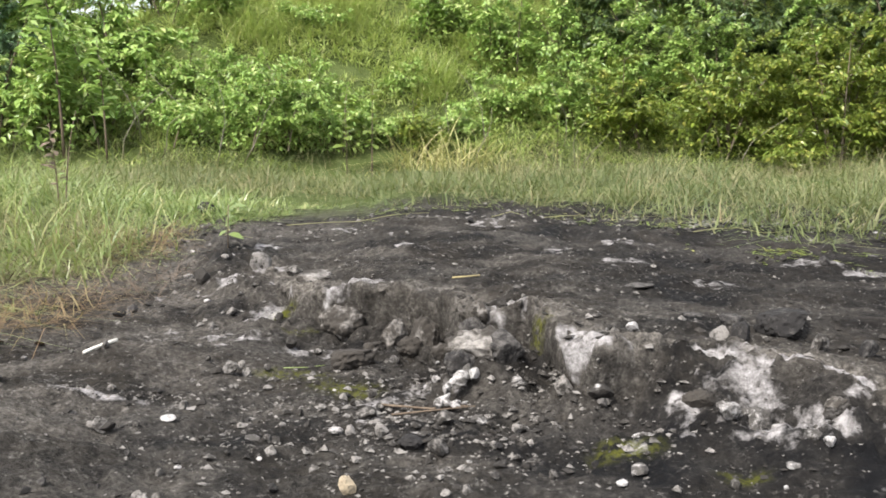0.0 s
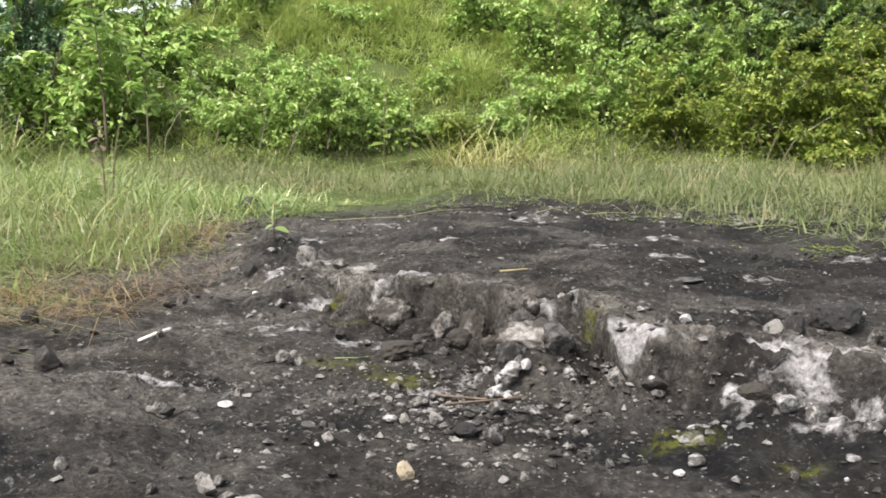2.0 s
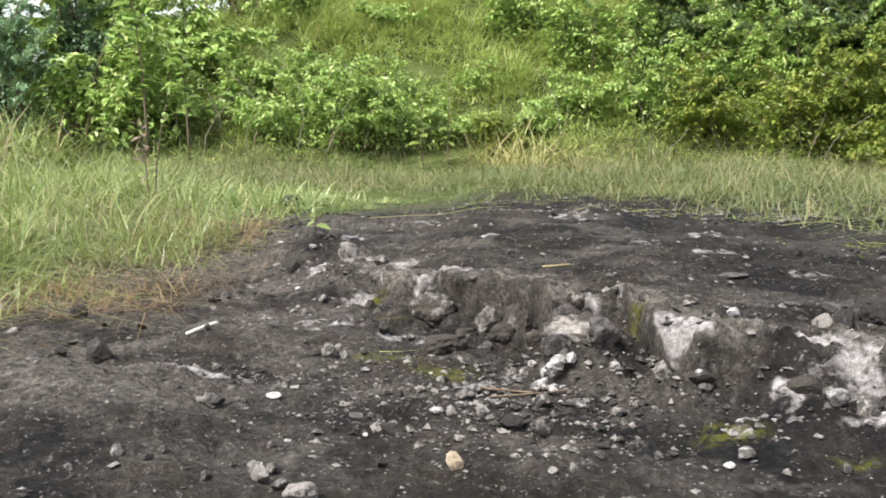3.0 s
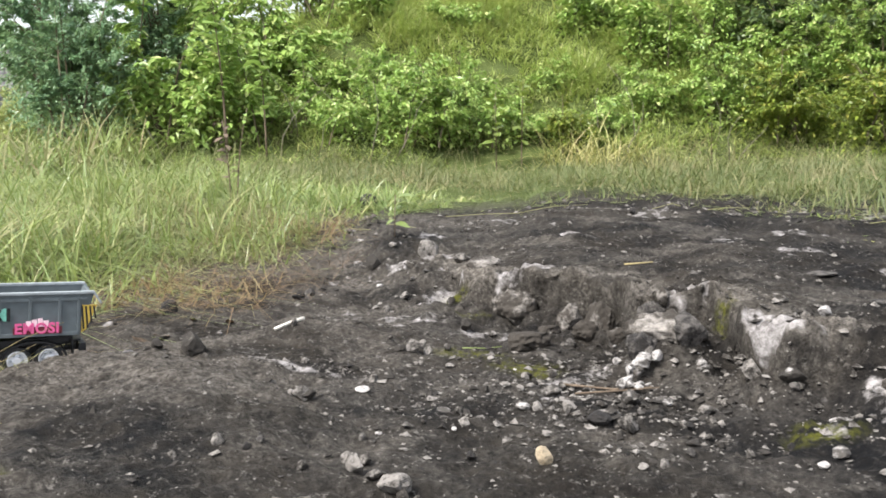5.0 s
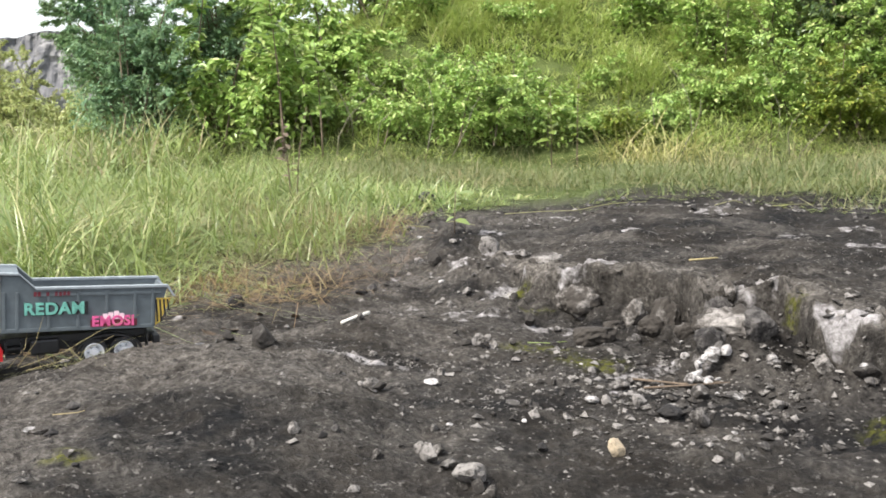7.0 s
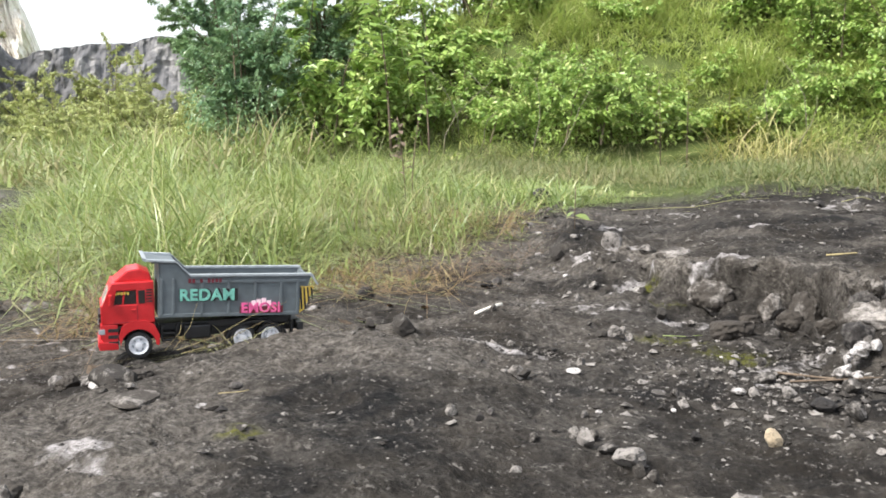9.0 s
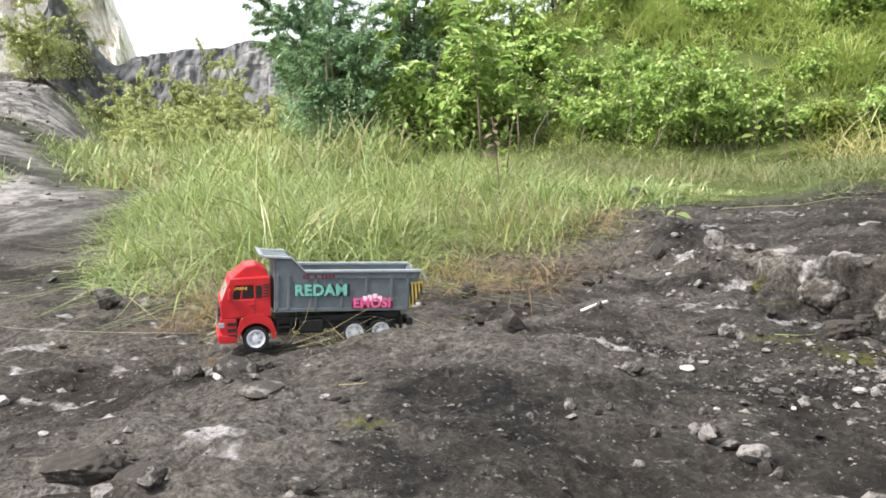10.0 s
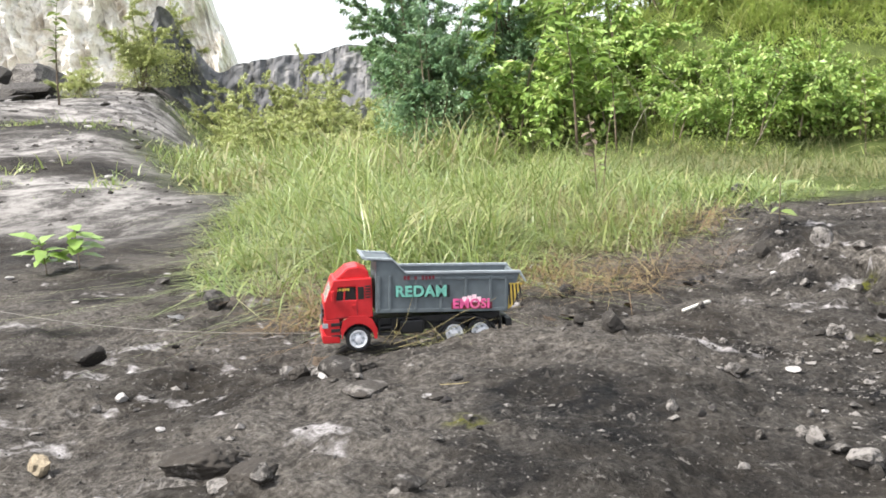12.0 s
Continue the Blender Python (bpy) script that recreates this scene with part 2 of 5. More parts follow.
def ground_height(x, y, detail=True):
    x, y = np.asarray(x, float), np.asarray(y, float)
    near = 1 - smooth(3.0, 7.0, np.hypot(x + 0.3, y - 1.5))
    rx = np.where(x < -0.75, 0.42, 0.36)
    low = 0.018 + 0.060 * np.exp(-(((x + 0.75) / rx) ** 2 + ((y - 0.95) / 0.60) ** 2) ** 2)
    low = low + 0.022 * bump2(x, y, -0.62, 1.76, 0.16, 0.16) - 0.012 * bump2(x, y, -1.02, 1.60, 0.22, 0.10)
    along, across = (x + 1.00) * 0.8 + (y - 1.45) * 0.6, (y - 1.45) * 0.8 - (x + 1.00) * 0.6
    low = low - 0.026 * np.exp(-((along - 0.06) / 0.17) ** 2 - (across / 0.06) ** 2) + 0.016 * np.exp(-((along - 0.06) / 0.20) ** 2 - ((across + 0.13) / 0.055) ** 2)
    low = low + 0.09 * smooth(2.1, 3.6, y + 0.12 * x)
    d = ledge_distance(x, y) + near * (0.014 * fbm(x * 13, y * 13, 4, 3) + 0.006 * fbm(x * 38, y * 38, 2, 8))
    right = smooth(0.24, 0.36, x)
    step = 0.70 * smooth(-0.026, 0.002, d) + 0.30 * smooth(-0.13, -0.02, d)
    left = 1 - smooth(-0.44, -0.27, x)
    step = step * (1 - left) + smooth(-0.26, 0.06, d) * left
    slope = 0.45 * smooth(-0.07, 0.02, d) + 0.55 * smooth(-0.27, -0.02, d)
    low = low + 0.014 * bump2(x, y, 0.24, 1.36, 0.08, 0.06)
    top = np.interp(x, [-0.75, -0.45, -0.31, -0.24, -0.17, 0.20, 0.40, 0.6, 1.2], [0.095, 0.088, 0.092, 0.118, 0.130, 0.130, 0.119, 0.117, 0.125])
    h = low + (top - low) * (step * (1 - right) + slope * right)
    h = h + 0.050 * bump2(x, y, 0.075, 1.560, 0.088, 0.058, 2) + 0.018 * bump2(x, y, 0.150, 1.680, 0.036, 0.030)
    if detail:
        ledge_zone = np.exp(-((d + 0.05) / 0.10) ** 2) * near
        rough = 0.0070 + 0.013 * ledge_zone
        h = h + near * (0.010 * fbm(x * 2.3, y * 2.3, 3, 11) + 0.007 * fbm(x * 8, y * 8, 3, 13) + rough * fbm(x * 13, y * 13, 4, 21, 0.55) + 0.0055 * (0.4 - np.abs(fbm(x * 34, y * 34, 3, 31))) + 0.008 * (0.5 - np.abs(fbm(x * 6 + y * 3, y * 11 - x * 3, 4, 33))))
        h = h + near * np.exp(-((d + 0.03) / 0.11) ** 4) * (0.013 * (0.32 - np.abs(fbm(x * 19, y * 19, 4, 37, 0.6))) + 0.006 * (0.3 - np.abs(fbm(x * 52, y * 52, 2, 39))))
        h = h + near * right * np.exp(-((d + 0.06) / 0.10) ** 2) * 0.016 * (0.5 - np.abs(fbm(x * 7 - y * 2, (y + 0.7 * x) * 26, 4, 35)))
        h = h + (1 - near) * (0.06 * fbm(x * 0.5, y * 0.5, 4, 41) + 0.025 * fbm(x * 3, y * 3, 3, 43))
        h = h + 0.105 * np.clip(np.hypot(x, y) - 4.8, 0, 14) * smooth(0.0, 1.6, -(x + 0.86 * y)) * smooth(-6.0, 1.0, y)
    for wx, wy, wz in WHEEL_SPOTS:
        w = np.exp(-(((x - wx) ** 2 + (y - wy) ** 2) / 0.035 ** 2))
        h = h * (1 - w) + wz * w
    return h + hill_rise(x, y) * (1 + 0.10 * vnoise(x * 0.7, y * 0.7, 5))


def ground_at(x, y):
    return float(ground_height(np.array([x]), np.array([y]))[0])


def mesh_from(name, verts, faces, mats, smooth_shade=True):
    me = bpy.data.meshes.new(name)
    me.from_pydata(np.asarray(verts).tolist(), [], faces if isinstance(faces, list) else np.asarray(faces).tolist())
    for m in mats if isinstance(mats, (list, tuple)) else [mats]:
        me.materials.append(m)
    if smooth_shade:
        me.shade_smooth()
    me.update()
    return me


def spread(lo, hi, step, far, growth=1.07):
    """Even steps between lo and hi, ever wider ones out to far."""
    mid = list(np.arange(lo, hi, step))
    up, down, s = [hi], [lo], step
    while up[-1] < far:
        s *= growth
        up.append(up[-1] + s)
        down.append(down[-1] - s)
    return np.array(down[:0:-1] + mid + up)


def build_ground():
    xs, ys = spread(-1.75, 1.0, 0.0050, 400), spread(0.55, 2.5, 0.0050, 400)
    X, Y = np.meshgrid(xs, ys)
    Z = ground_height(X, Y)
    nx, ny = len(xs), len(ys)
    d = ledge_distance(X, Y)
    # the lip hangs over: push its rim outward and hollow the face below it
    gy, gx = np.gradient(d, ys, xs)
    frayed = (0.55 + 0.45 * fbm(X * 16, Y * 16, 3, 63)) * smooth(-0.48, -0.30, X) * (1 - smooth(0.24, 0.36, X)) * (Y > 1.4) * (Y < 2.5)
    out = frayed * (0.026 * smooth(-0.016, 0.000, d) * (1 - smooth(0.006, 0.05, d)) - 0.020 * smooth(-0.055, -0.035, d) * (1 - smooth(-0.026, -0.014, d)))
    PX, PY = X - gx * out, Y - gy * out
    i = np.arange(nx * ny).reshape(ny, nx)
    faces = np.stack([i[:-1, :-1], i[:-1, 1:], i[1:, 1:], i[1:, :-1]], -1).reshape(-1, 4)
    ob = new("ground", mesh_from("ground", np.stack([PX, PY, Z], -1).reshape(-1, 3), faces, M_GROUND))
    grain = fbm(X * 11, Y * 11, 4, 51)
    ridge = fbm(X * 7 - Y * 2, (Y + 0.7 * X) * 26, 4, 35)
    rightward = smooth(0.33, 0.42, X) * (1 - smooth(0.62, 0.95, X))
    crust = 0.95 * np.exp(-((d - 0.004) / 0.011) ** 2) * rightward * smooth(-0.9, -0.1, grain)
    crust = np.maximum(crust, 0.66 * np.exp(-((d + 0.060) / 0.045) ** 2) * rightward * smooth(0.12, 0.42, ridge))
    qa, qb = (X - 0.225) * 0.40 - (Y - 1.490) * 0.917, (X - 0.225) * 0.917 + (Y - 1.490) * 0.40
    crust = np.maximum(crust, 1.0 * np.exp(-((qa / 0.080) ** 2 + (qb / 0.024) ** 2) ** 2))
    crust = np.maximum(crust, 0.80 * bump2(X, Y, -0.19, 2.035, 0.085, 0.050, 2) * smooth(-0.5, 0.2, grain))
    crust = np.maximum(crust, 0.60 * bump2(X, Y, -0.40, 2.30, 0.10, 0.06, 2) * smooth(-0.2, 0.3, grain))
    worn = 1.0 * np.exp(-((d - 0.025) / 0.045) ** 2) * (X < 1.0) * (Y < 2.6) * smooth(-0.9, 0.1, fbm(X * 8, Y * 14, 4, 53))
    worn = np.maximum(worn, 0.5 * np.exp(-((d + 0.05) / 0.05) ** 2) * rightward * smooth(-0.2, 0.4, ridge))
    # broken patches that get paler towards the left
    worn = np.maximum(worn, 0.62 * smooth(-0.05, -0.75, X) * smooth(-0.5, 0.4, fbm(X * 3.5, Y * 6, 5, 59)))
    worn = np.maximum(worn, 0.40 * smooth(0.1, 0.6, fbm(X * 5, Y * 9, 4, 55)))
    crust = np.maximum(crust, 0.75 * bump2(X, Y, -0.52, 1.46, 0.13, 0.022))
    crust = np.maximum(crust, 0.55 * smooth(0.45, 0.9, fbm(X * 7.1, Y * 7.1, 4, 57)))
    crust = np.maximum(crust, 0.45 * bump2(X, Y, -1.12, 0.86, 0.10, 0.05))
    fade = 1 - smooth(2.2, 3.4, np.hypot(X + 0.3, Y - 1.5))
    crust = np.maximum(crust, 0.50 * smooth(0.2, 0.65, fbm(X * 9, Y * 14, 4, 77)) * (1 - smooth(-1.3, -0.9, X)))
    crust = crust * fade
    worn = worn * fade
    # darker towards the right: full below the ledge, weaker on the slab
    dark_right = smooth(-0.15, 0.40, X) * smooth(0.02, -0.06, d) * fade + 0.6 * smooth(0.1, 0.7, X) * smooth(0.05, 0.2, d) * fade
    dark_right = dark_right * smooth(-1.2, 0.0, fbm(X * 3, Y * 3, 4, 67))
    worn = worn * (1 - 0.7 * dark_right)
    moss = 0 * X
    for cx, cy, r in ((-0.27, 1.66, 0.045), (-0.16, 1.58, 0.04), (0.25, 1.25, 0.032), (0.38, 1.16, 0.022), (-0.30, 1.97, 0.025), (-0.72, 0.88, 0.02), (-0.36, 2.10, 0.022), (0.165, 1.60, 0.020)):
        moss = np.maximum(moss, bump2(X, Y, cx, cy, r * 1.5, r, 2))
    soil = smooth(3.7, 4.5, Y - 0.2 * np.sin(X * 2))
    path = 1 - smooth(-0.4, 0.4, track_side(X, Y))
    soil = np.maximum(soil * (1 - path), smooth(0.0, 0.15, hill_rise(X, Y)))
    soil = np.maximum(soil, smooth(3.7, 4.6, Y) * (1 - path))
    pale = (1 - smooth(0, 0.1, hill_rise(X, Y))) * path * smooth(1.5, 4.0, Y) * smooth(-0.6, 0.25, fbm(X * 0.9, Y * 1.6, 5, 61))
    for key, val in (("crust", crust), ("worn", worn), ("dark_right", dark_right), ("moss", moss), ("soil", soil), ("pale", pale)):
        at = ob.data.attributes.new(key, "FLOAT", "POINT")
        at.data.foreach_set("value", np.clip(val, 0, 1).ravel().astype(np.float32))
    return tagged(ob, "dark weathered rock ground with pale crust and gravel", "ground", kind="structure")


build_ground()


# ---- plants ----
def blades_mesh(name, roots, lengths, widths, leans, mat, rng, segs=3, droop=0.9):
    """Grass blades: tapered, bent strips, one island each."""
    n = len(lengths)
    yaw = rng.uniform(0, 2 * np.pi, n)
    dx, dy = np.cos(yaw), np.sin(yaw)
    side = yaw + np.pi / 2 + rng.uniform(-0.6, 0.6, n)
    sx, sy = np.cos(side), np.sin(side)
    per = 2 * segs + 1
    V = np.zeros((n, per, 3))
    bend = leans * (0.6 + rng.uniform(0, 1, n) ** 1.5 * (droop + 1.4))
    sway = rng.normal(0, 0.22, n)
    for k in range(segs + 1):
        t = k / segs
        out = lengths * (leans * t * 0.55 + bend * t ** 2.2 * 0.7)
        up = lengths * (t * np.cos(leans * 0.7) - bend * 0.33 * t ** 3)
        w = widths * (1 - t) ** 0.7 * 0.5
        c = roots + np.stack([dx * out + sx * sway * lengths * t * t, dy * out + sy * sway * lengths * t * t, np.maximum(up, 0.012)], -1)
        off = np.stack([sx * w, sy * w, 0 * w], -1)
        if k < segs:
            V[:, 2 * k], V[:, 2 * k + 1] = c - off, c + off
        else:
            V[:, 2 * k] = c
    base = (np.arange(n) * per)[:, None]
    quads = [[2 * k, 2 * k + 1, 2 * k + 3, 2 * k + 2] for k in range(segs - 1)]
    faces = []
    for q in quads:
        faces += (base + np.array(q)).tolist()
    faces += (base + np.array([2 * segs - 2, 2 * segs - 1, 2 * segs])).tolist()
    return mesh_from(name, V.reshape(-1, 3), faces, mat)


def grass_field(name, label, inside, box, count, length, width, lean, mat, seed, segs=3, back=0.4, clump=7.0, tall=None):
    """Grass over the part of a box (x0, y0, x1, y1) where inside(x, y) exceeds chance."""
    rng = np.random.default_rng(seed)
    x = rng.uniform(box[0], box[2], count * 5)
    y = rng.uniform(box[1], box[3], count * 5)
    keep = inside(x, y) * smooth(-0.7, 0.5, fbm(x * 2.5, y * 2.5, 3, seed)) * (0.25 + 0.75 * smooth(-0.35, 0.35, fbm(x * clump, y * clump, 2, seed + 7))) > rng.uniform(0, 1, len(x))
    x, y = x[keep][:count], y[keep][:count]
    grown = 0.35 + 0.25 * np.clip(inside(x, y - 0.12), 0, 1) + 0.20 * np.clip(inside(x, y - 0.4), 0, 1) + 0.20 * np.clip(inside(x, y - back), 0, 1)
    roots = np.stack([x, y, ground_height(x, y) - 0.01], -1)
    n = len(x)
    le = rng.uniform(length[0], length[1], n) * (0.75 + 0.45 * vnoise(x * 1.7, y * 1.7, seed + 3)) * grown
    if tall:
        le = le * tall(x)
    ob = new(name, blades_mesh(name, roots, le, rng.uniform(width[0], width[1], n), rng.uniform(lean[0], lean[1], n), mat, rng, segs))
    return tagged(ob, label, "grass", kind="stuff")


def near_patch(x, y):
    """The tall tuft beside the slab: behind the truck and running back."""
    front = y - np.interp(x, [-3.3, -2.85, -2.5, -2.2, -2.0, -1.72, -1.465, -1.29, -1.18, -1.13, -1.0, -0.93, -0.88, -0.82, -0.78, -0.70, -0.5], [3.2, 2.75, 2.3, 1.98, 1.80, 1.64, 1.55, 1.48, 1.56, 1.98, 2.12, 2.20, 2.45, 2.62, 2.95, 3.4, 3.9])
    left = np.minimum(x + 2.75 + 0.62 * (y - 2.5), track_side(x, y) + 0.4)
    return smooth(-0.02, 0.12, front) * smooth(0, 0.25, left)


def tuft_height(x):
    """The tuft is tallest behind the truck and low beside the slab."""
    return np.interp(x, [-3.0, -2.3, -1.6, -1.25, -0.95, -0.7], [0.75, 1.0, 0.95, 0.58, 0.36, 0.34])


def slab_end(x):
    """Where the bare slab gives way to the meadow."""
    return np.interp(x, [-3, -1.3, -0.83, -0.6, -0.4, -0.2, 0.4, 0.46, 0.78, 0.80, 1.06, 1.6, 3], [3.4, 3.7, 4.05, 4.1, 3.85, 3.42, 3.30, 3.08, 2.90, 2.66, 2.53, 2.3, 2.0]) + 0.05 * np.sin(x * 17)


def mid_band(x, y):
    return smooth(-0.1, 0.7, y - slab_end(x)) * smooth(-0.3, 0.4, track_side(x, y)) * (1 - smooth(0.05, 0.5, hill_rise(x, y)))


def hill_area(x, y):
    return smooth(0.0, 0.4, hill_rise(x, y))


def far_left(x, y):
    return smooth(-0.2, 0.8, track_side(x, y)) * (1 - smooth(-0.05, 0.3, hill_rise(x, y))) + smooth(14, 16, y)


grass_field("grass", "tall bright green grass tuft beside the rock slab", near_patch, (-3.4, 1.45, -0.4, 4.2), 15000, (0.16, 0.54), (0.003, 0.0095), (0.35, 1.75), M_GRASS, 1, 6, clump=9.0, tall=tuft_height)
grass_field("grass", "short fine grass at the foot of the tuft", near_patch, (-3.2, 1.45, -0.4, 3.6), 8000, (0.06, 0.22), (0.003, 0.007), (0.3, 1.4), M_GRASS, 12, 3)
grass_field("dry_grass", "dry straw and low stems at the grass edge", near_patch, (-3.2, 1.45, -0.4, 3.6), 7500, (0.06, 0.34), (0.002, 0.005), (0.3, 1.6), M_DRY, 2, 4, tall=tuft_height)
grass_field("grass", "thin green meadow grass below the hillside", mid_band, (-6, 2.1, 6, 7), 52000, (0.07, 0.30), (0.003, 0.008), (0.25, 1.7), M_MEADOW, 3, 4, 2.2)
grass_field("dry_grass", "straw-coloured seed grass in the meadow", mid_band, (-6, 2.1, 6, 7), 20000, (0.07, 0.30), (0.002, 0.005), (0.2, 1.5), M_DRY, 4, 3, 2.2)
grass_field("grass", "green grass covering the hillside", hill_area, (-5.5, 6, 5, 10.0), 75000, (0.12, 0.34), (0.006, 0.013), (0.3, 1.3), M_HILL, 5, 3)
grass_field("grass", "short grass between the hillside tufts", lambda x, y: 1.0 * (hill_rise(x, y) > 0.0), (-5.2, 6.1, 3.5, 9.6), 60000, (0.06, 0.20), (0.006, 0.014), (0.4, 1.4), M_HILL, 35, 2)
grass_field("reed_clump", "arching straw-coloured reed clump at the slope foot", lambda x, y: bump2(x, y, -0.12, 6.25, 0.32, 0.2, 2) + bump2(x, y, 0.25, 6.3, 0.25, 0.2, 2), (-0.6, 5.9, 0.7, 6.7), 420, (0.45, 0.90), (0.006, 0.012), (0.35, 1.3), M_REED, 21, 6)
grass_field("grass", "sunlit grass along the far track", far_left, (-22, 4, -3, 22), 22000, (0.25, 0.6), (0.014, 0.03), (0.2, 0.9), M_DRY, 6)
grass_field("grass", "pale green weeds and grass beside the track", far_left, (-12, 4, -3, 13), 22000, (0.2, 0.55), (0.010, 0.022), (0.2, 1.0), M_GRASS, 26)
grass_field("grass", "sparse tall blades rising from the tuft", near_patch, (-2.9, 1.7, -0.9, 3.6), 420, (0.45, 0.72), (0.003, 0.006), (0.1, 0.9), M_GRASS, 31, 5, tall=tuft_height)
grass_field("creeping_weed", "low creeping green weed along the slab edge", lambda x, y: (smooth(-0.5, -0.1, y - slab_end(x)) - smooth(0.1, 0.3, y - slab_end(x))) * smooth(-0.4, 0.2, fbm(x * 3.1, y * 3.1, 3, 91)), (-1.0, 2.0, 1.9, 4.2), 7000, (0.02, 0.06), (0.006, 0.012), (0.6, 1.5), M_LEAF_YELLOW, 33, 2)
grass_field("grass", "low pale grass patch on the track", lambda x, y: bump2(x, y, -5.2, 3.9, 0.9, 0.5, 2) + bump2(x, y, -7.5, 6.3, 1.2, 0.5, 2), (-9, 3, -3.5, 8), 5000, (0.06, 0.2), (0.006, 0.014), (0.2, 1.0), M_GRASS, 16)


def shrub(name, label, x, y, width, height, leaves, leaf, mats, seed, depth=None):
    """A bush: forked stems and a ragged crown of separate leaves in sprays."""
    rng = np.random.default_rng(seed)
    depth = depth or width * 0.7
    root = new(name)
    root.matrix_world = pose(x, y, ground_at(x, y) - 0.03)
    ends = []
    stems = max(5, int(width * 9))
    sv, sf = [], []

    def tube(a, b, ra, rb):
        a, b = np.array(a), np.array(b)
        ax = b - a
        ax = ax / (np.linalg.norm(ax) + 1e-9)
        u = np.cross(ax, (0.3, 0.9, 0.2))
        u /= np.linalg.norm(u) + 1e-9
        v = np.cross(ax, u)
        k0 = len(sv)
        for p, r in ((a, ra), (b, rb)):
            for j in range(5):
                t = j * 2 * math.pi / 5
                sv.append(p + r * (math.cos(t) * u + math.sin(t) * v))
        for j in range(5):
            sf.append([k0 + j, k0 + (j + 1) % 5, k0 + 5 + (j + 1) % 5, k0 + 5 + j])

    for q in range(stems):
        a = np.array([rng.normal(0, width * 0.16), rng.normal(0, depth * 0.16), 0.0])
        ang, rad = rng.uniform(0, 2 * math.pi), rng.uniform(0.05, 1) ** 0.6
        shoot = rng.uniform(1.05, 1.35) if q % 5 == 0 else rng.uniform(0.55, 1.0)
        tip = np.array([math.cos(ang) * rad * width * 0.5, math.sin(ang) * rad * depth * 0.5, height * (1 - 0.5 * rad ** 2) * shoot])
        mid = a * 0.6 + tip * 0.4 + np.array([0, 0, 0.14 * height])
        r0 = 0.003 + 0.006 * height
        tube(a, mid, r0, r0 * 0.7)
        tube(mid, tip, r0 * 0.7, r0 * 0.25)
        ends.append((mid, tip))
        for _ in range(9):
            s = mid + (tip - mid) * rng.uniform(-0.5, 0.95)
            out = s * np.array([1, 1, 0]) + rng.normal(0, 1, 3) * np.array([0.5 * width, 0.5 * depth, 0])
            out = out / (np.linalg.norm(out) + 1e-6)
            e = s + out * rng.uniform(0.12, 0.30) * min(width, 1.1) + np.array([0, 0, rng.uniform(-0.06, 0.16) * height])
            e[2] = max(e[2], 0.04)
            tube(s, e, r0 * 0.35, r0 * 0.12)
            ends.append((s, e))
    n = leaves
    pick = rng.integers(0, len(ends), n)
    A = np.array([e[0] for e in ends])[pick]
    B = np.array([e[1] for e in ends])[pick]
    t = rng.uniform(0.15, 1.05, n)[:, None]
    P = A + (B - A) * t + rng.normal(0, 0.012, (n, 3))
    way = np.arctan2((B - A)[:, 1], (B - A)[:, 0])
    yaw = way + np.where(rng.uniform(0, 1, n) < 0.5, 1, -1) * rng.uniform(0.3, 1.2, n)
    k = n // 5                                   # low leaves round the foot
    ang, rad = rng.uniform(0, 2 * np.pi, k), rng.uniform(0.3, 1.0, k)
    P[:k] = np.stack([np.cos(ang) * rad * width * 0.46, np.sin(ang) * rad * depth * 0.46, rng.uniform(0.02, 0.45, k) * height], -1)
    P[:, 2] = np.maximum(P[:, 2], 0.01)
    pitch, roll = rng.normal(-0.30, 0.35, n), rng.normal(0, 0.35, n)
    L = leaf * rng.uniform(0.5, 1.25, n)
    W = L * rng.uniform(0.38, 0.58, n)
    f = np.stack([np.cos(yaw) * np.cos(pitch), np.sin(yaw) * np.cos(pitch), np.sin(pitch)], -1)
    s = np.stack([-np.sin(yaw), np.cos(yaw), 0 * yaw], -1)
    up = np.cross(f, s)
    s = s * np.cos(roll)[:, None] + up * np.sin(roll)[:, None]
    up = np.cross(f, s)
    L3, W3 = L[:, None], W[:, None]
    V = np.stack([P, P + f * L3 * 0.42 + s * W3 * 0.5 + up * L3 * 0.05, P + f * L3 - up * L3 * 0.12, P + f * L3 * 0.42 - s * W3 * 0.5 + up * L3 * 0.05], 1)
    b4 = (np.arange(n) * 4)[:, None]
    faces = np.concatenate([b4 + np.array(q) for q in ([0, 1, 2], [0, 2, 3])]).tolist()
    me = mesh_from("crown", V.reshape(-1, 3), faces, mats, False)
    crown = new("crown", me)
    crown.parent = root
    stem = new("stem", mesh_from("stem", sv, sf, M_STEM))
    stem.parent = root
    return tagged(root, label, "shrub", "shrubs on the hillside")


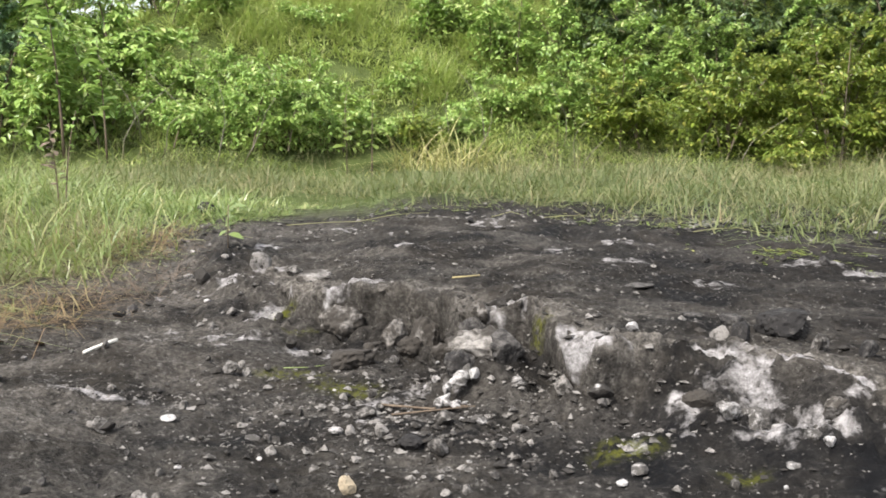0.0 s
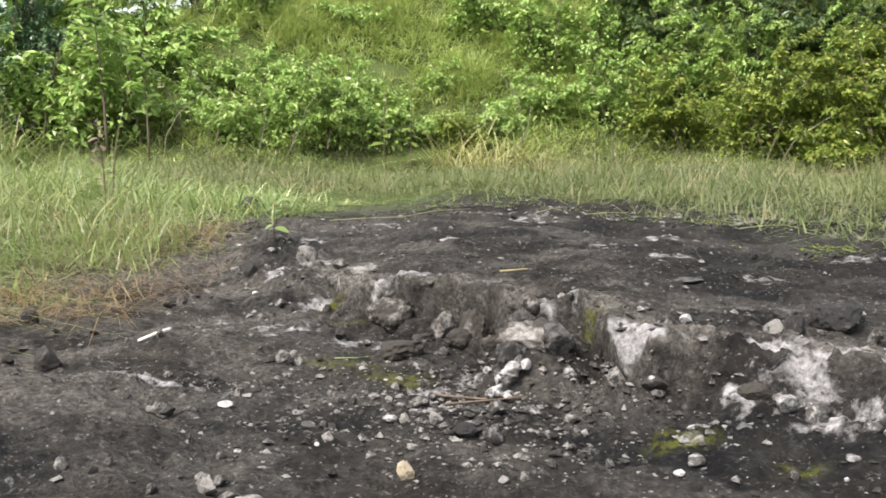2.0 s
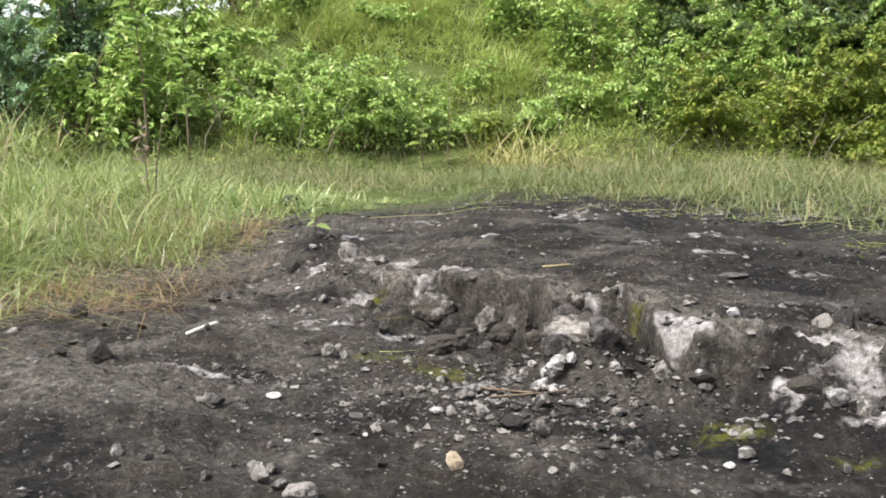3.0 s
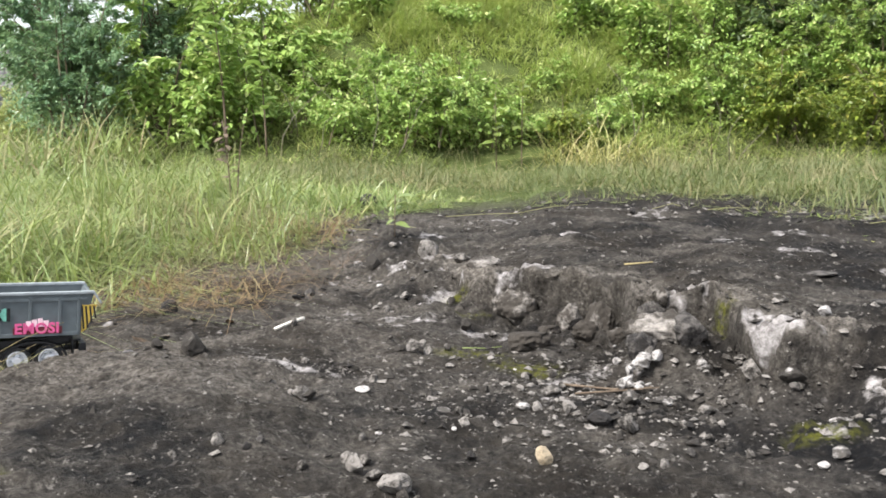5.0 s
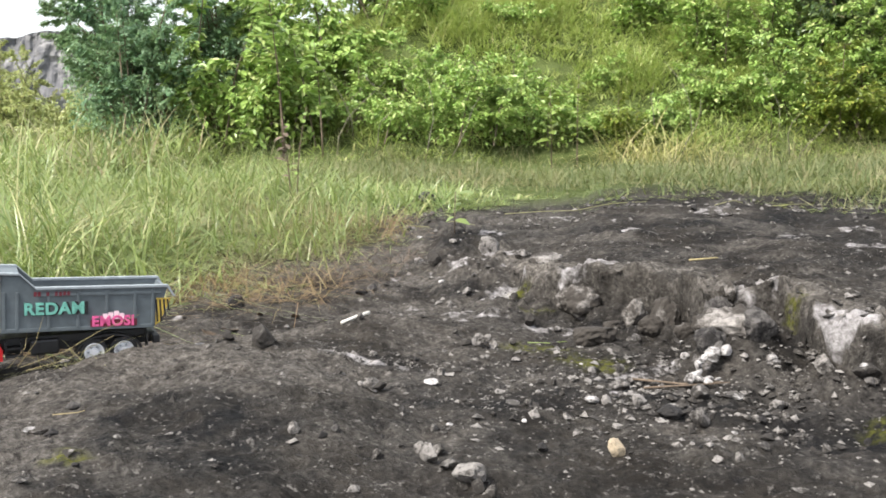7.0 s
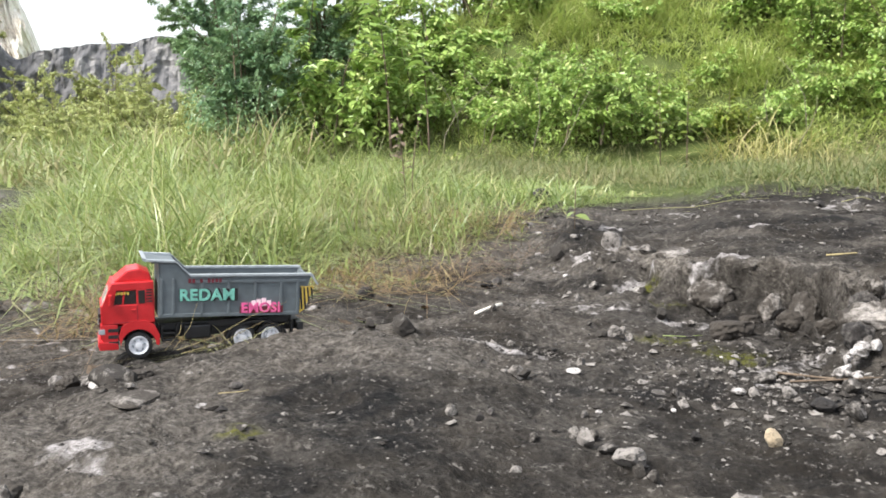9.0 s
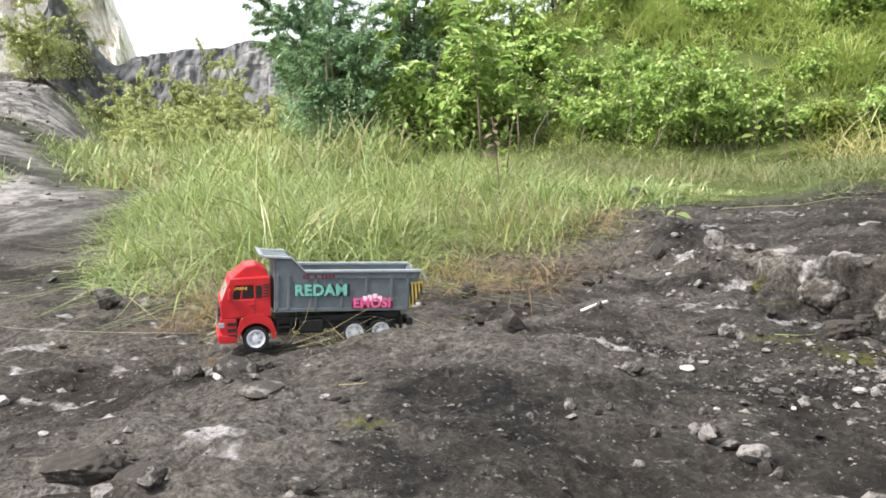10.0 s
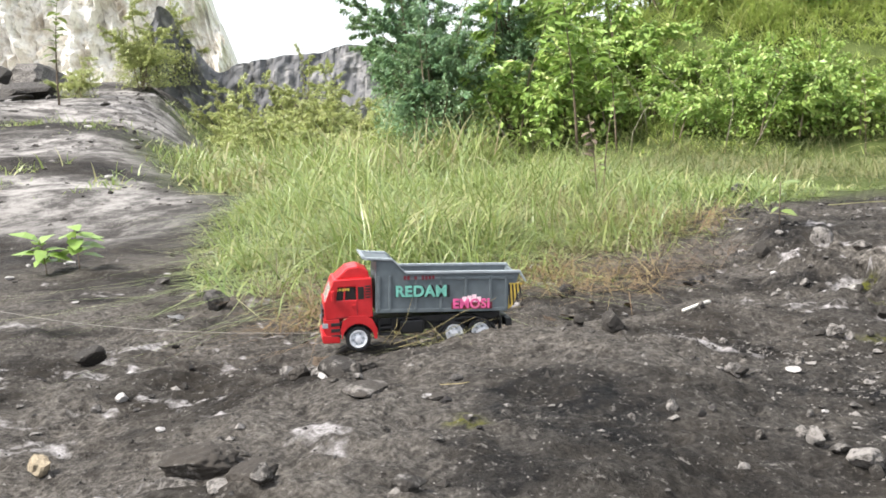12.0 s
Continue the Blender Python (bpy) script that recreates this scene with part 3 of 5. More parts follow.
# x, y, width, height, leaf length
SHRUBS = [
    ("leafy light green shrub on the grassy slope", M_LEAF, [(-1.15, 6.5, 0.80, 0.66, 0.06), (-1.60, 6.55, 0.6, 0.42, 0.055), (-0.78, 6.6, 0.6, 0.60, 0.055), (-2.1, 6.75, 0.55, 0.5, 0.06), (0.02, 8.3, 0.7, 0.55, 0.07), (0.50, 7.9, 0.7, 0.75, 0.065), (-1.1, 8.3, 0.5, 0.3, 0.06), (-0.35, 7.5, 0.4, 0.3, 0.05), (1.45, 7.45, 0.75, 0.75, 0.06), (2.05, 7.35, 0.7, 0.95, 0.055), (1.0, 7.9, 0.7, 0.6, 0.06), (2.75, 7.45, 0.8, 0.9, 0.06), (1.7, 8.5, 0.8, 0.7, 0.07)]),
    ("bright green shrub with fine leaves", M_LEAF, [(-1.45, 6.95, 0.6, 0.55, 0.05), (-0.40, 6.75, 0.4, 0.42, 0.045), (0.45, 7.2, 0.55, 0.42, 0.05), (0.95, 7.15, 0.6, 0.6, 0.055), (-0.95, 7.1, 0.45, 0.45, 0.05), (-1.85, 7.2, 0.5, 0.45, 0.05), (0.15, 6.9, 0.45, 0.35, 0.05)]),
    ("dense broad-leaved green shrub at the slope foot", M_LEAF, [(-2.65, 6.6, 0.8, 0.85, 0.09), (-3.1, 6.7, 0.8, 1.05, 0.10), (-2.45, 7.3, 0.8, 0.9, 0.09), (-3.0, 7.6, 0.9, 1.1, 0.10), (-1.95, 8.3, 0.7, 0.6, 0.08), (-2.55, 8.9, 1.4, 1.4, 0.09), (-2.3, 9.4, 1.2, 1.3, 0.09)]),
    ("yellow-green shrub with small bright leaves", M_LEAF_YELLOW, [(1.35, 6.95, 0.8, 0.62, 0.055), (1.95, 6.8, 0.9, 0.92, 0.06), (2.65, 6.6, 1.0, 0.98, 0.06), (3.3, 6.5, 1.0, 1.18, 0.065), (4.1, 6.6, 1.1, 1.2, 0.065), (-0.12, 6.5, 0.35, 0.48, 0.045), (2.3, 6.35, 0.6, 0.45, 0.05), (3.0, 7.2, 0.9, 0.9, 0.06)]),
    ("dark feathery blue-green shrub at the hill corner", M_LEAF_DARK, [(-3.65, 6.6, 1.0, 1.25, 0.05), (-4.05, 7.0, 1.0, 1.6, 0.055), (-4.45, 7.7, 1.1, 1.9, 0.055), (-3.4, 7.3, 0.9, 1.3, 0.055)]),
    ("deep green shrub high on the slope, shade put into its leaf colour", M_LEAF_SHADED, [(1.4, 8.0, 1.1, 0.9, 0.075), (2.4, 7.7, 1.2, 1.1, 0.075), (3.5, 7.8, 1.3, 1.2, 0.08), (1.0, 9.2, 1.2, 1.0, 0.085), (2.2, 9.0, 1.4, 1.3, 0.085), (3.4, 9.0, 1.4, 1.4, 0.085), (4.6, 8.2, 1.4, 1.4, 0.085), (0.3, 9.5, 0.9, 0.8, 0.085), (-3.6, 8.6, 1.3, 1.4, 0.085)]),
    ("pale weed shrub beside the far track, sunlight put into its leaf colour", M_LEAF_PALE, [(-5.3, 8.0, 0.8, 0.65, 0.05), (-6.0, 8.4, 0.8, 0.8, 0.05), (-6.7, 8.7, 0.9, 0.7, 0.05), (-7.5, 9.2, 0.9, 0.75, 0.05), (-6.9, 10.2, 1.1, 1.1, 0.06), (-8.4, 10.0, 1.0, 0.8, 0.06), (-9.3, 10.9, 1.1, 0.95, 0.06), (-13.0, 13.6, 1.5, 1.5, 0.08), (-11.4, 13.2, 1.5, 1.3, 0.08), (-10.0, 13.4, 1.4, 1.5, 0.08), (-9.0, 12.6, 1.3, 1.3, 0.07), (-8.2, 11.5, 1.0, 1.0, 0.06), (-10.2, 8.9, 0.7, 0.5, 0.05), (-11.6, 11.6, 1.2, 1.4, 0.07)]),
]
seed = 100
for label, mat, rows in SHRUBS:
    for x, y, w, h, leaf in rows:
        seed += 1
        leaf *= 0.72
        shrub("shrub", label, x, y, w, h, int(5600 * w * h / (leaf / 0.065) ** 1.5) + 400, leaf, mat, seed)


# ---- stones ----
def stone_mesh(name, mat, seed, subdiv=2, cuts=7, flat=0.75, lump=0.18, freq=1.7):
    """A broken stone of unit width: a lumpy ball cut by planes, standing on z = 0."""
    rng = random.Random(seed)
    bm = bmesh.new()
    bmesh.ops.create_icosphere(bm, subdivisions=subdiv, radius=0.5)
    planes = []
    for _ in range(cuts):
        nrm = Vector((rng.gauss(0, 1), rng.gauss(0, 1), rng.gauss(0, 0.8))).normalized()
        planes.append((nrm, rng.uniform(0.26, 0.42)))
    off = Vector((rng.uniform(0, 90), rng.uniform(0, 90), rng.uniform(0, 90)))
    for v in bm.verts:
        p = v.co * (1 + lump * noise.fractal(v.co * freq * 2 + off, 0.8, 2.0, 3))
        for nrm, dd in planes:
            over = p.dot(nrm) - dd
            if over > 0:
                p = p - nrm * over * 0.92
        p = p * (1 + 0.09 * noise.fractal(p * 8 + off, 0.7, 2.0, 3))
        v.co = (p.x, p.y, p.z * flat)
    low = min(v.co.z for v in bm.verts)
    for v in bm.verts:
        v.co.z -= low * 0.72
    me = bpy.data.meshes.new(name)
    bm.to_mesh(me)
    bm.free()
    me.materials.append(mat)
    if subdiv > 4:
        me.shade_smooth()
    return me


STONE_KINDS = {
    "white": ("chalky white broken stone lying on dark rock", M_WHITE, 0.55),
    "grey": ("rough grey and white crusted stone on the ground", M_STONE, 0.75),
    "dark": ("dark basalt stone lying on the rock slab", M_DARK, 0.7),
    "tan": ("rounded tan pebble on the dark ground", M_TAN, 0.9),
}
STONE_MESHES = {k: [stone_mesh("stone", v[1], 10 + 7 * i + len(k), 3, 6 + i, v[2] * (0.8 + 0.12 * i)) for i in range(5)] for k, v in STONE_KINDS.items()}
stone_count = 0


def put_stone(kind, x, y, w, tall=1.0, sink=0.0):
    global stone_count
    stone_count += 1
    r = random.Random(stone_count * 31)
    ob = new("stone", STONE_MESHES[kind][stone_count % 5])
    k = w * 1.12
    ob.matrix_world = pose(x, y, ground_at(x, y) - 0.06 * w - sink, r.uniform(-8, 8), r.uniform(-8, 8), r.uniform(0, 360)) @ Matrix.Diagonal((k, k * r.uniform(0.75, 1.0), k * tall, 1))
    return tagged(ob, STONE_KINDS[kind][0], "stone", "loose stones on the rock")


WHITE_STONES = [
    (-0.402, 1.353, 0.022), (-0.271, 1.299, 0.026), (0.296, 1.462, 0.022), (-0.091, 1.745, 0.020), (0.053, 1.405, 0.028),
    (0.286, 1.297, 0.040), (-0.793, 1.557, 0.030), (-1.411, 0.984, 0.023), (-1.416, 0.931, 0.021), (-1.540, 1.131, 0.022),
    (-0.811, 0.947, 0.016), (0.250, 1.179, 0.027), (0.481, 1.201, 0.025), (0.493, 1.176, 0.019), (0.439, 1.152, 0.021),
    (-0.156, 1.345, 0.021), (-1.213, 2.316, 0.030), (-0.903, 1.600, 0.030),
    (0.40, 1.30, 0.036), (0.47, 1.29, 0.040), (-0.70, 2.60, 0.03),
]
GREY_STONES = [
    (-0.371, 1.632, 0.030), (-0.363, 1.684, 0.016), (-0.348, 1.651, 0.020), (-0.393, 1.623, 0.022), (-0.317, 1.676, 0.016),
    (-0.305, 1.875, 0.032), (-0.363, 2.080, 0.023), (0.189, 1.453, 0.032), (0.236, 1.388, 0.038), (-0.118, 1.425, 0.031),
    (0.003, 1.383, 0.030), (-0.088, 1.314, 0.023), (0.105, 1.692, 0.022), (-0.468, 1.283, 0.028), (-0.504, 1.329, 0.018),
    (-0.406, 1.448, 0.018), (0.586, 1.458, 0.032), (0.447, 1.522, 0.031), (0.626, 1.459, 0.016), (0.798, 2.389, 0.023),
    (-0.008, 1.252, 0.028), (0.164, 1.366, 0.020), (-0.135, 1.345, 0.016), (-0.029, 1.397, 0.017), (0.112, 1.346, 0.020), (0.149, 1.381, 0.017),
    (-0.480, 2.519, 0.075), (-0.62, 2.45, 0.045), (-0.38, 2.42, 0.04),
]
GREY_STONES_LEFT = [
    (-1.040, 1.075, 0.062), (-0.804, 1.469, 0.022), (-0.779, 1.460, 0.022), (-0.716, 1.461, 0.042), (-0.919, 1.571, 0.028),
    (-1.684, 1.165, 0.062), (-0.475, 1.279, 0.027), (-0.333, 1.015, 0.028), (-0.331, 1.060, 0.016), (-0.302, 0.992, 0.024),
    (-0.278, 0.970, 0.036), (-0.264, 0.956, 0.018), (-0.249, 0.952, 0.015), (-0.355, 1.062, 0.018), (-0.945, 0.619, 0.056),
    (-0.875, 0.602, 0.038), (-0.820, 0.609, 0.030), (-0.674, 0.651, 0.042), (-1.187, 1.141, 0.028),
    (-0.961, 1.010, 0.016), (-1.08, 1.09, 0.035), (-1.01, 1.08, 0.030), (-0.99, 1.50, 0.020), (-0.85, 1.52, 0.022),
]
DARK_STONES = [
    (-0.045, 1.274, 0.034), (0.443, 1.684, 0.042), (0.474, 1.498, 0.043), (0.663, 2.388, 0.028),
    (0.895, 2.223, 0.026), (0.406, 1.941, 0.060), (-0.749, 2.180, 0.032), (0.640, 1.412, 0.037), (-0.458, 1.045, 0.012),
    (-0.408, 1.191, 0.011), (-0.821, 1.056, 0.020), (-0.880, 1.570, 0.042), (-0.465, 1.020, 0.012), (-1.001, 1.988, 0.050),
    (-0.738, 2.238, 0.031), (-0.785, 0.950, 0.018), (-1.175, 1.735, 0.060), (-0.871, 3.520, 0.070), (-1.75, 1.62, 0.07),
]
for kind, rows in (("white", WHITE_STONES), ("grey", GREY_STONES), ("grey", GREY_STONES_LEFT), ("dark", DARK_STONES)):
    for x, y, w in rows:
        flat = 0.45 if (x, y) in ((0.406, 1.941), (0.443, 1.684), (-0.402, 1.353), (-0.271, 1.299), (-1.040, 1.046), (-0.945, 0.619), (-0.875, 0.602), (-0.674, 0.651), (0.286, 1.297)) else 1.0
        put_stone(kind, x, y, w, flat)
for x, y, w, tall, turn in ((0.565, 1.545, 0.090, 0.80, 20), (0.490, 1.585, 0.060, 0.60, 130)):
    ob = new("stone", stone_mesh("stone", M_DARK, 77 + turn, 4, 16, 0.9, 0.04))
    ob.matrix_world = pose(x, y, ground_at(x, y) - 0.10 * w, 4, -6, turn) @ Matrix.Diagonal((w * 1.2, w, w * tall, 1))
    tagged(ob, "large angular dark basalt stone on the slab", "stone", "loose stones on the rock")
put_stone("tan", -0.116, 1.113, 0.022)
put_stone("tan", -1.225, 0.663, 0.036, 1.15)

# the broken rocks under the ledge: x, y, width, height, kind, sink
CRAGS = [
    (-0.213, 1.962, 0.088, 0.058, "crust"), (-0.168, 1.735, 0.080, 0.036, "crust"), (-0.096, 1.855, 0.062, 0.048, "crust"),
    (-0.037, 1.815, 0.066, 0.062, "crust"), (0.070, 1.590, 0.120, 0.062, "crust"), (0.106, 1.540, 0.058, 0.044, "dark"), (0.030, 1.545, 0.056, 0.040, "dark"), (-0.002, 1.745, 0.045, 0.034, "crust"),
    (-0.065, 1.790, 0.046, 0.034, "crust"), (-0.134, 1.815, 0.046, 0.032, "crust"), (0.055, 1.700, 0.060, 0.040, "dark"), (0.44, 1.30, 0.05, 0.026, "white"),
    (0.37, 1.34, 0.045, 0.025, "crust"), (-0.30, 2.22, 0.09, 0.035, "crust"), (0.075, 1.680, 0.030, 0.024, "crust"), (0.53, 1.25, 0.04, 0.024, "crust"),
    (-1.075, 1.105, 0.050, 0.022, "crust"), (-1.025, 1.120, 0.045, 0.020, "crust"), (-1.115, 1.075, 0.040, 0.018, "crust"), (-1.055, 1.070, 0.035, 0.015, "white"),
    (-0.93, 0.64, 0.080, 0.030, "crust"), (-0.85, 0.63, 0.055, 0.024, "crust"), (-0.90, 0.94, 0.075, 0.009, "crust"), (-0.80, 0.955, 0.036, 0.009, "crust"),
]
CRAG_MATS = {"white": M_WHITE, "crust": M_CRUST, "dark": M_DARK}
CRAG_MESHES = {k: [stone_mesh("rock", CRAG_MATS[k], 300 + 11 * i + len(k), 5, 4 + i, 1.0, 0.24, 1.0) for i in range(4)] for k in CRAG_MATS}
CRAG_LABELS = {"white": "jagged rock with thick white crust under the ledge", "crust": "dark rock patched with white crust in the ledge", "dark": "dark broken rock set in the ledge"}
for i, (x, y, w, h, kind) in enumerate(CRAGS):
    ob = new("rock", CRAG_MESHES[kind][i % 4])
    ob.matrix_world = pose(x, y, ground_at(x, y) - (0.55 if w > 0.14 and kind == "crust" else 0.30) * h, 0, 0, 47 * i) @ Matrix.Diagonal((w * 1.1, w * 0.85, h * 1.45, 1))
    tagged(ob, CRAG_LABELS[kind], "rock", "rocks under the ledge")

def crust_vein(pts, radii, seed):
    """A broken vein of white crust running down a rock, lump by lump."""
    rng = random.Random(seed)
    root = new("crust_vein")
    root.matrix_world = Matrix.Translation(Vector(pts[-1]))
    for k in range(len(pts) - 1):
        for t in (0.0, 0.35, 0.7):
            p = Vector(pts[k]).lerp(Vector(pts[k + 1]), t) - Vector(pts[-1])
            r = (radii[k] * (1 - t) + radii[k + 1] * t) * rng.uniform(1.8, 2.8)
            ob = new("lump", STONE_MESHES["white"][rng.randrange(5)])
            ob.parent = root
            ob.matrix_local = Matrix.Translation(p + Vector((rng.uniform(-0.3, 0.3) * r, 0, -0.3 * r))) @ pose(0, 0, 0, rng.uniform(-60, 60), rng.uniform(-60, 60), rng.uniform(0, 360)) @ Matrix.Diagonal((r * rng.uniform(0.7, 1.2), r, r * rng.uniform(0.8, 1.4), 1))
    return tagged(root, "thick white mineral vein running down dark rock", "rock vein")


crust_vein([(0.033, 1.560, 0.083), (0.042, 1.520, 0.072), (0.030, 1.505, 0.062), (0.011, 1.495, 0.055), (0.002, 1.482, 0.042), (0.005, 1.474, 0.030), (0.022, 1.470, 0.026), (0.036, 1.474, 0.030)], [0.007, 0.012, 0.010, 0.006, 0.007, 0.009, 0.008, 0.004], 1)
crust_vein([(0.084, 1.535, 0.066), (0.104, 1.520, 0.063), (0.114, 1.505, 0.053), (0.123, 1.493, 0.042), (0.131, 1.485, 0.032), (0.116, 1.482, 0.028)], [0.006, 0.009, 0.009, 0.007, 0.007, 0.005], 2)

# scattered small stones one could still count
rs = random.Random(5)
for i in range(150):
    if i < 75:
        x, y = rs.gauss(-0.02, 0.22), rs.gauss(1.42, 0.16)
    elif i < 110:
        x, y = rs.uniform(-1.7, 0.75), rs.uniform(0.7, 1.6)
    else:
        x, y = rs.uniform(-0.9, 1.2), rs.uniform(1.7, 3.2)
    put_stone(rs.choice(["grey", "grey", "grey", "white", "dark"]), x, y, rs.uniform(0.006, 0.017) * (1.35 if i >= 110 else 1))


def gravel(name, label, count, draw, size, mat, seed):
    """Countless chips, each a skewed eight-sided lump."""
    rng = np.random.default_rng(seed)
    x, y = draw(rng, count)
    s = rng.uniform(size[0], size[1], count) ** 1.0
    base = np.array([(1, 0, 0), (0, 1, 0), (-1, 0, 0), (0, -1, 0), (0, 0, 0.5), (0, 0, -0.4)], float)
    V = base[None] * rng.uniform(0.55, 1.25, (count, 6, 1)) * s[:, None, None] + rng.normal(0, 0.18, (count, 6, 3)) * s[:, None, None]
    a = rng.uniform(0, 2 * np.pi, count)
    c, q = np.cos(a)[:, None], np.sin(a)[:, None]
    V = np.stack([V[..., 0] * c - V[..., 1] * q, V[..., 0] * q + V[..., 1] * c, V[..., 2]], -1)
    V += np.stack([x, y, ground_height(x, y) + 0.12 * s], -1)[:, None]
    b6 = (np.arange(count) * 6)[:, None]
    tri = [(0, 1, 4), (1, 2, 4), (2, 3, 4), (3, 0, 4), (1, 0, 5), (2, 1, 5), (3, 2, 5), (0, 3, 5)]
    faces = np.concatenate([b6 + np.array(t) for t in tri])
    return tagged(new(name, mesh_from(name, V.reshape(-1, 3), faces, mat, False)), label, "gravel", kind="stuff")


gravel("gravel", "pale gravel strewn in the hollow below the ledge", 1800, lambda g, n: (g.normal(-0.02, 0.24, n), g.normal(1.42, 0.17, n)), (0.0015, 0.0055), M_STONE, 1)
gravel("rubble", "small broken stones heaped below the ledge", 420, lambda g, n: (g.normal(0.0, 0.20, n), g.normal(1.44, 0.15, n)), (0.005, 0.011), M_STONE, 11)
gravel("rubble", "small dark and pale stones scattered over the rock", 420, lambda g, n: (g.uniform(-1.7, 0.8, n), g.uniform(0.6, 2.6, n)), (0.004, 0.010), M_STONE, 12)
gravel("rubble", "pale rock crumbs along the foot of the slab", 120, lambda g, n: (g.uniform(-0.75, -0.2, n), g.normal(2.3, 0.22, n)), (0.003, 0.013), M_STONE, 13)
gravel("gravel", "thin pale grit over the dark rock", 15000, lambda g, n: (g.uniform(-2.0, 1.1, n), g.uniform(0.5, 2.6, n)), (0.0008, 0.0030), M_STONE, 2)
gravel("gravel", "line of pale crumbs along a crack in the rock", 260, lambda g, n: ((lambda u: (-0.66 + 0.36 * u, 1.42 + 0.12 * u + g.normal(0, 0.018, n)))(g.uniform(0, 1, n))), (0.0015, 0.0045), M_STONE, 3)
gravel("gravel", "dark crumbs of rock on the ground", 3500, lambda g, n: (g.uniform(-1.9, 1.0, n), g.uniform(0.5, 2.4, n)), (0.0012, 0.0045), M_DARK, 4)
gravel("gravel", "pale stones strewn on the far track", 1500, lambda g, n: (g.uniform(-14, -2.6, n), g.uniform(2.2, 13, n)), (0.008, 0.032), M_STONE, 6)
gravel("gravel", "pale stones along the far edge of the slab", 700, lambda g, n: (g.uniform(-0.9, 1.6, n), g.normal(3.2, 0.22, n)), (0.003, 0.014), M_STONE, 7)

# larger stones and low rock lumps on the track
rt = random.Random(9)
for i in range(60):
    y = rt.uniform(1.4, 9.5)
    x = -4.3 - 0.88 * (y - 3.8) - rt.uniform(0.0, 1.0) * (1.2 + 0.45 * y) if y > 2.6 else rt.uniform(-3.2, -1.7)
    put_stone(rt.choice(["grey", "grey", "white"]), x, y, rt.uniform(0.012, 0.03) * (0.7 + 0.45 * y), rt.uniform(0.35, 0.7))


for x, y, w, tall in ((-10.9, 8.6, 0.9, 0.5), (-11.6, 9.4, 1.1, 0.6), (-11.3, 8.4, 0.8, 0.45), (-12.2, 9.2, 1.2, 0.6), (-10.5, 8.1, 0.6, 0.35)):
    put_stone("grey", x, y, w, tall)


# ---- toy dump truck ----
M_RED = plain_material("red_toy_plastic", (0.47, 0.016, 0.020), 0.36, 60, 0.12)
M_GREY = plain_material("grey_toy_plastic", (0.105, 0.125, 0.135), 0.5, 50, 0.16)
M_RIM_GREY = plain_material("scuffed_grey_edge", (0.30, 0.33, 0.35), 0.5, 80, 0.2)
M_BLACK = plain_material("black_toy_plastic", (0.012, 0.012, 0.013), 0.5, 60, 0.3)
M_TYRE = plain_material("black_rubber_tyre", (0.016, 0.016, 0.017), 0.75, 90, 0.35)
M_HUB = plain_material("white_plastic_rim", (0.72, 0.73, 0.76), 0.42, 60, 0.1)
M_GLASS = plain_material("milky_plastic_windscreen", (0.30, 0.27, 0.26), 0.22, 40, 0.2)
M_PANE = plain_material("dark_cab_opening", (0.02, 0.016, 0.015), 0.3, 40, 0.2)
M_YELLOW = plain_material("yellow_sticker", (0.55, 0.38, 0.06), 0.5, 80, 0.2)
M_MINT = plain_material("mint_green_paper_letter", (0.17, 0.47, 0.38), 0.7, 90, 0.25)
M_PINK = plain_material("pink_paper_letter", (0.72, 0.11, 0.29), 0.7, 90, 0.25)
M_PINK_PALE = plain_material("pale_pink_paint_smudge", (0.85, 0.62, 0.68), 0.8, 90, 0.2)
M_MAROON = plain_material("dark_red_ink", (0.13, 0.015, 0.025), 0.7, 90, 0.3)


def link_bm(name, bm, mat, parent, label=""):
    me = bpy.data.meshes.new(name)
    bmesh.ops.recalc_face_normals(bm, faces=bm.faces)
    bm.to_mesh(me)
    bm.free()
    me.materials.append(mat)
    ob = new(name, me)
    ob.parent = parent
    return tagged(ob, label) if label else ob


def part(name, bm, mat, parent, label=""):
    return link_bm(name, bm, mat, parent, label)


def slab(profile, y0, y1, bevel=0.0, taper=None):
    """A side profile of (x, z) millimetres drawn out from y0 to y1; taper(x, y, z) bends it."""
    bm = bmesh.new()
    a = [bm.verts.new((x / 1000, y0 / 1000, z / 1000)) for x, z in profile]
    b = [bm.verts.new((x / 1000, y1 / 1000, z / 1000)) for x, z in profile]
    bm.faces.new(a)
    bm.faces.new(b[::-1])
    for i in range(len(a)):
        j = (i + 1) % len(a)
        bm.faces.new((a[i], b[i], b[j], a[j]))
    bmesh.ops.recalc_face_normals(bm, faces=bm.faces)
    if bevel:
        bmesh.ops.bevel(bm, geom=list(bm.edges), offset=bevel / 1000, segments=2, affect="EDGES", profile=0.5)
    return bm


def box(x0, x1, y0, y1, z0, z1, bevel=0.0):
    return slab([(x0, z0), (x1, z0), (x1, z1), (x0, z1)], y0, y1, bevel)


def merged(*bms):
    out = bmesh.new()
    for b in bms:
        me = bpy.data.meshes.new("tmp")
        b.to_mesh(me)
        b.free()
        out.from_mesh(me)
        bpy.data.meshes.remove(me)
    return out


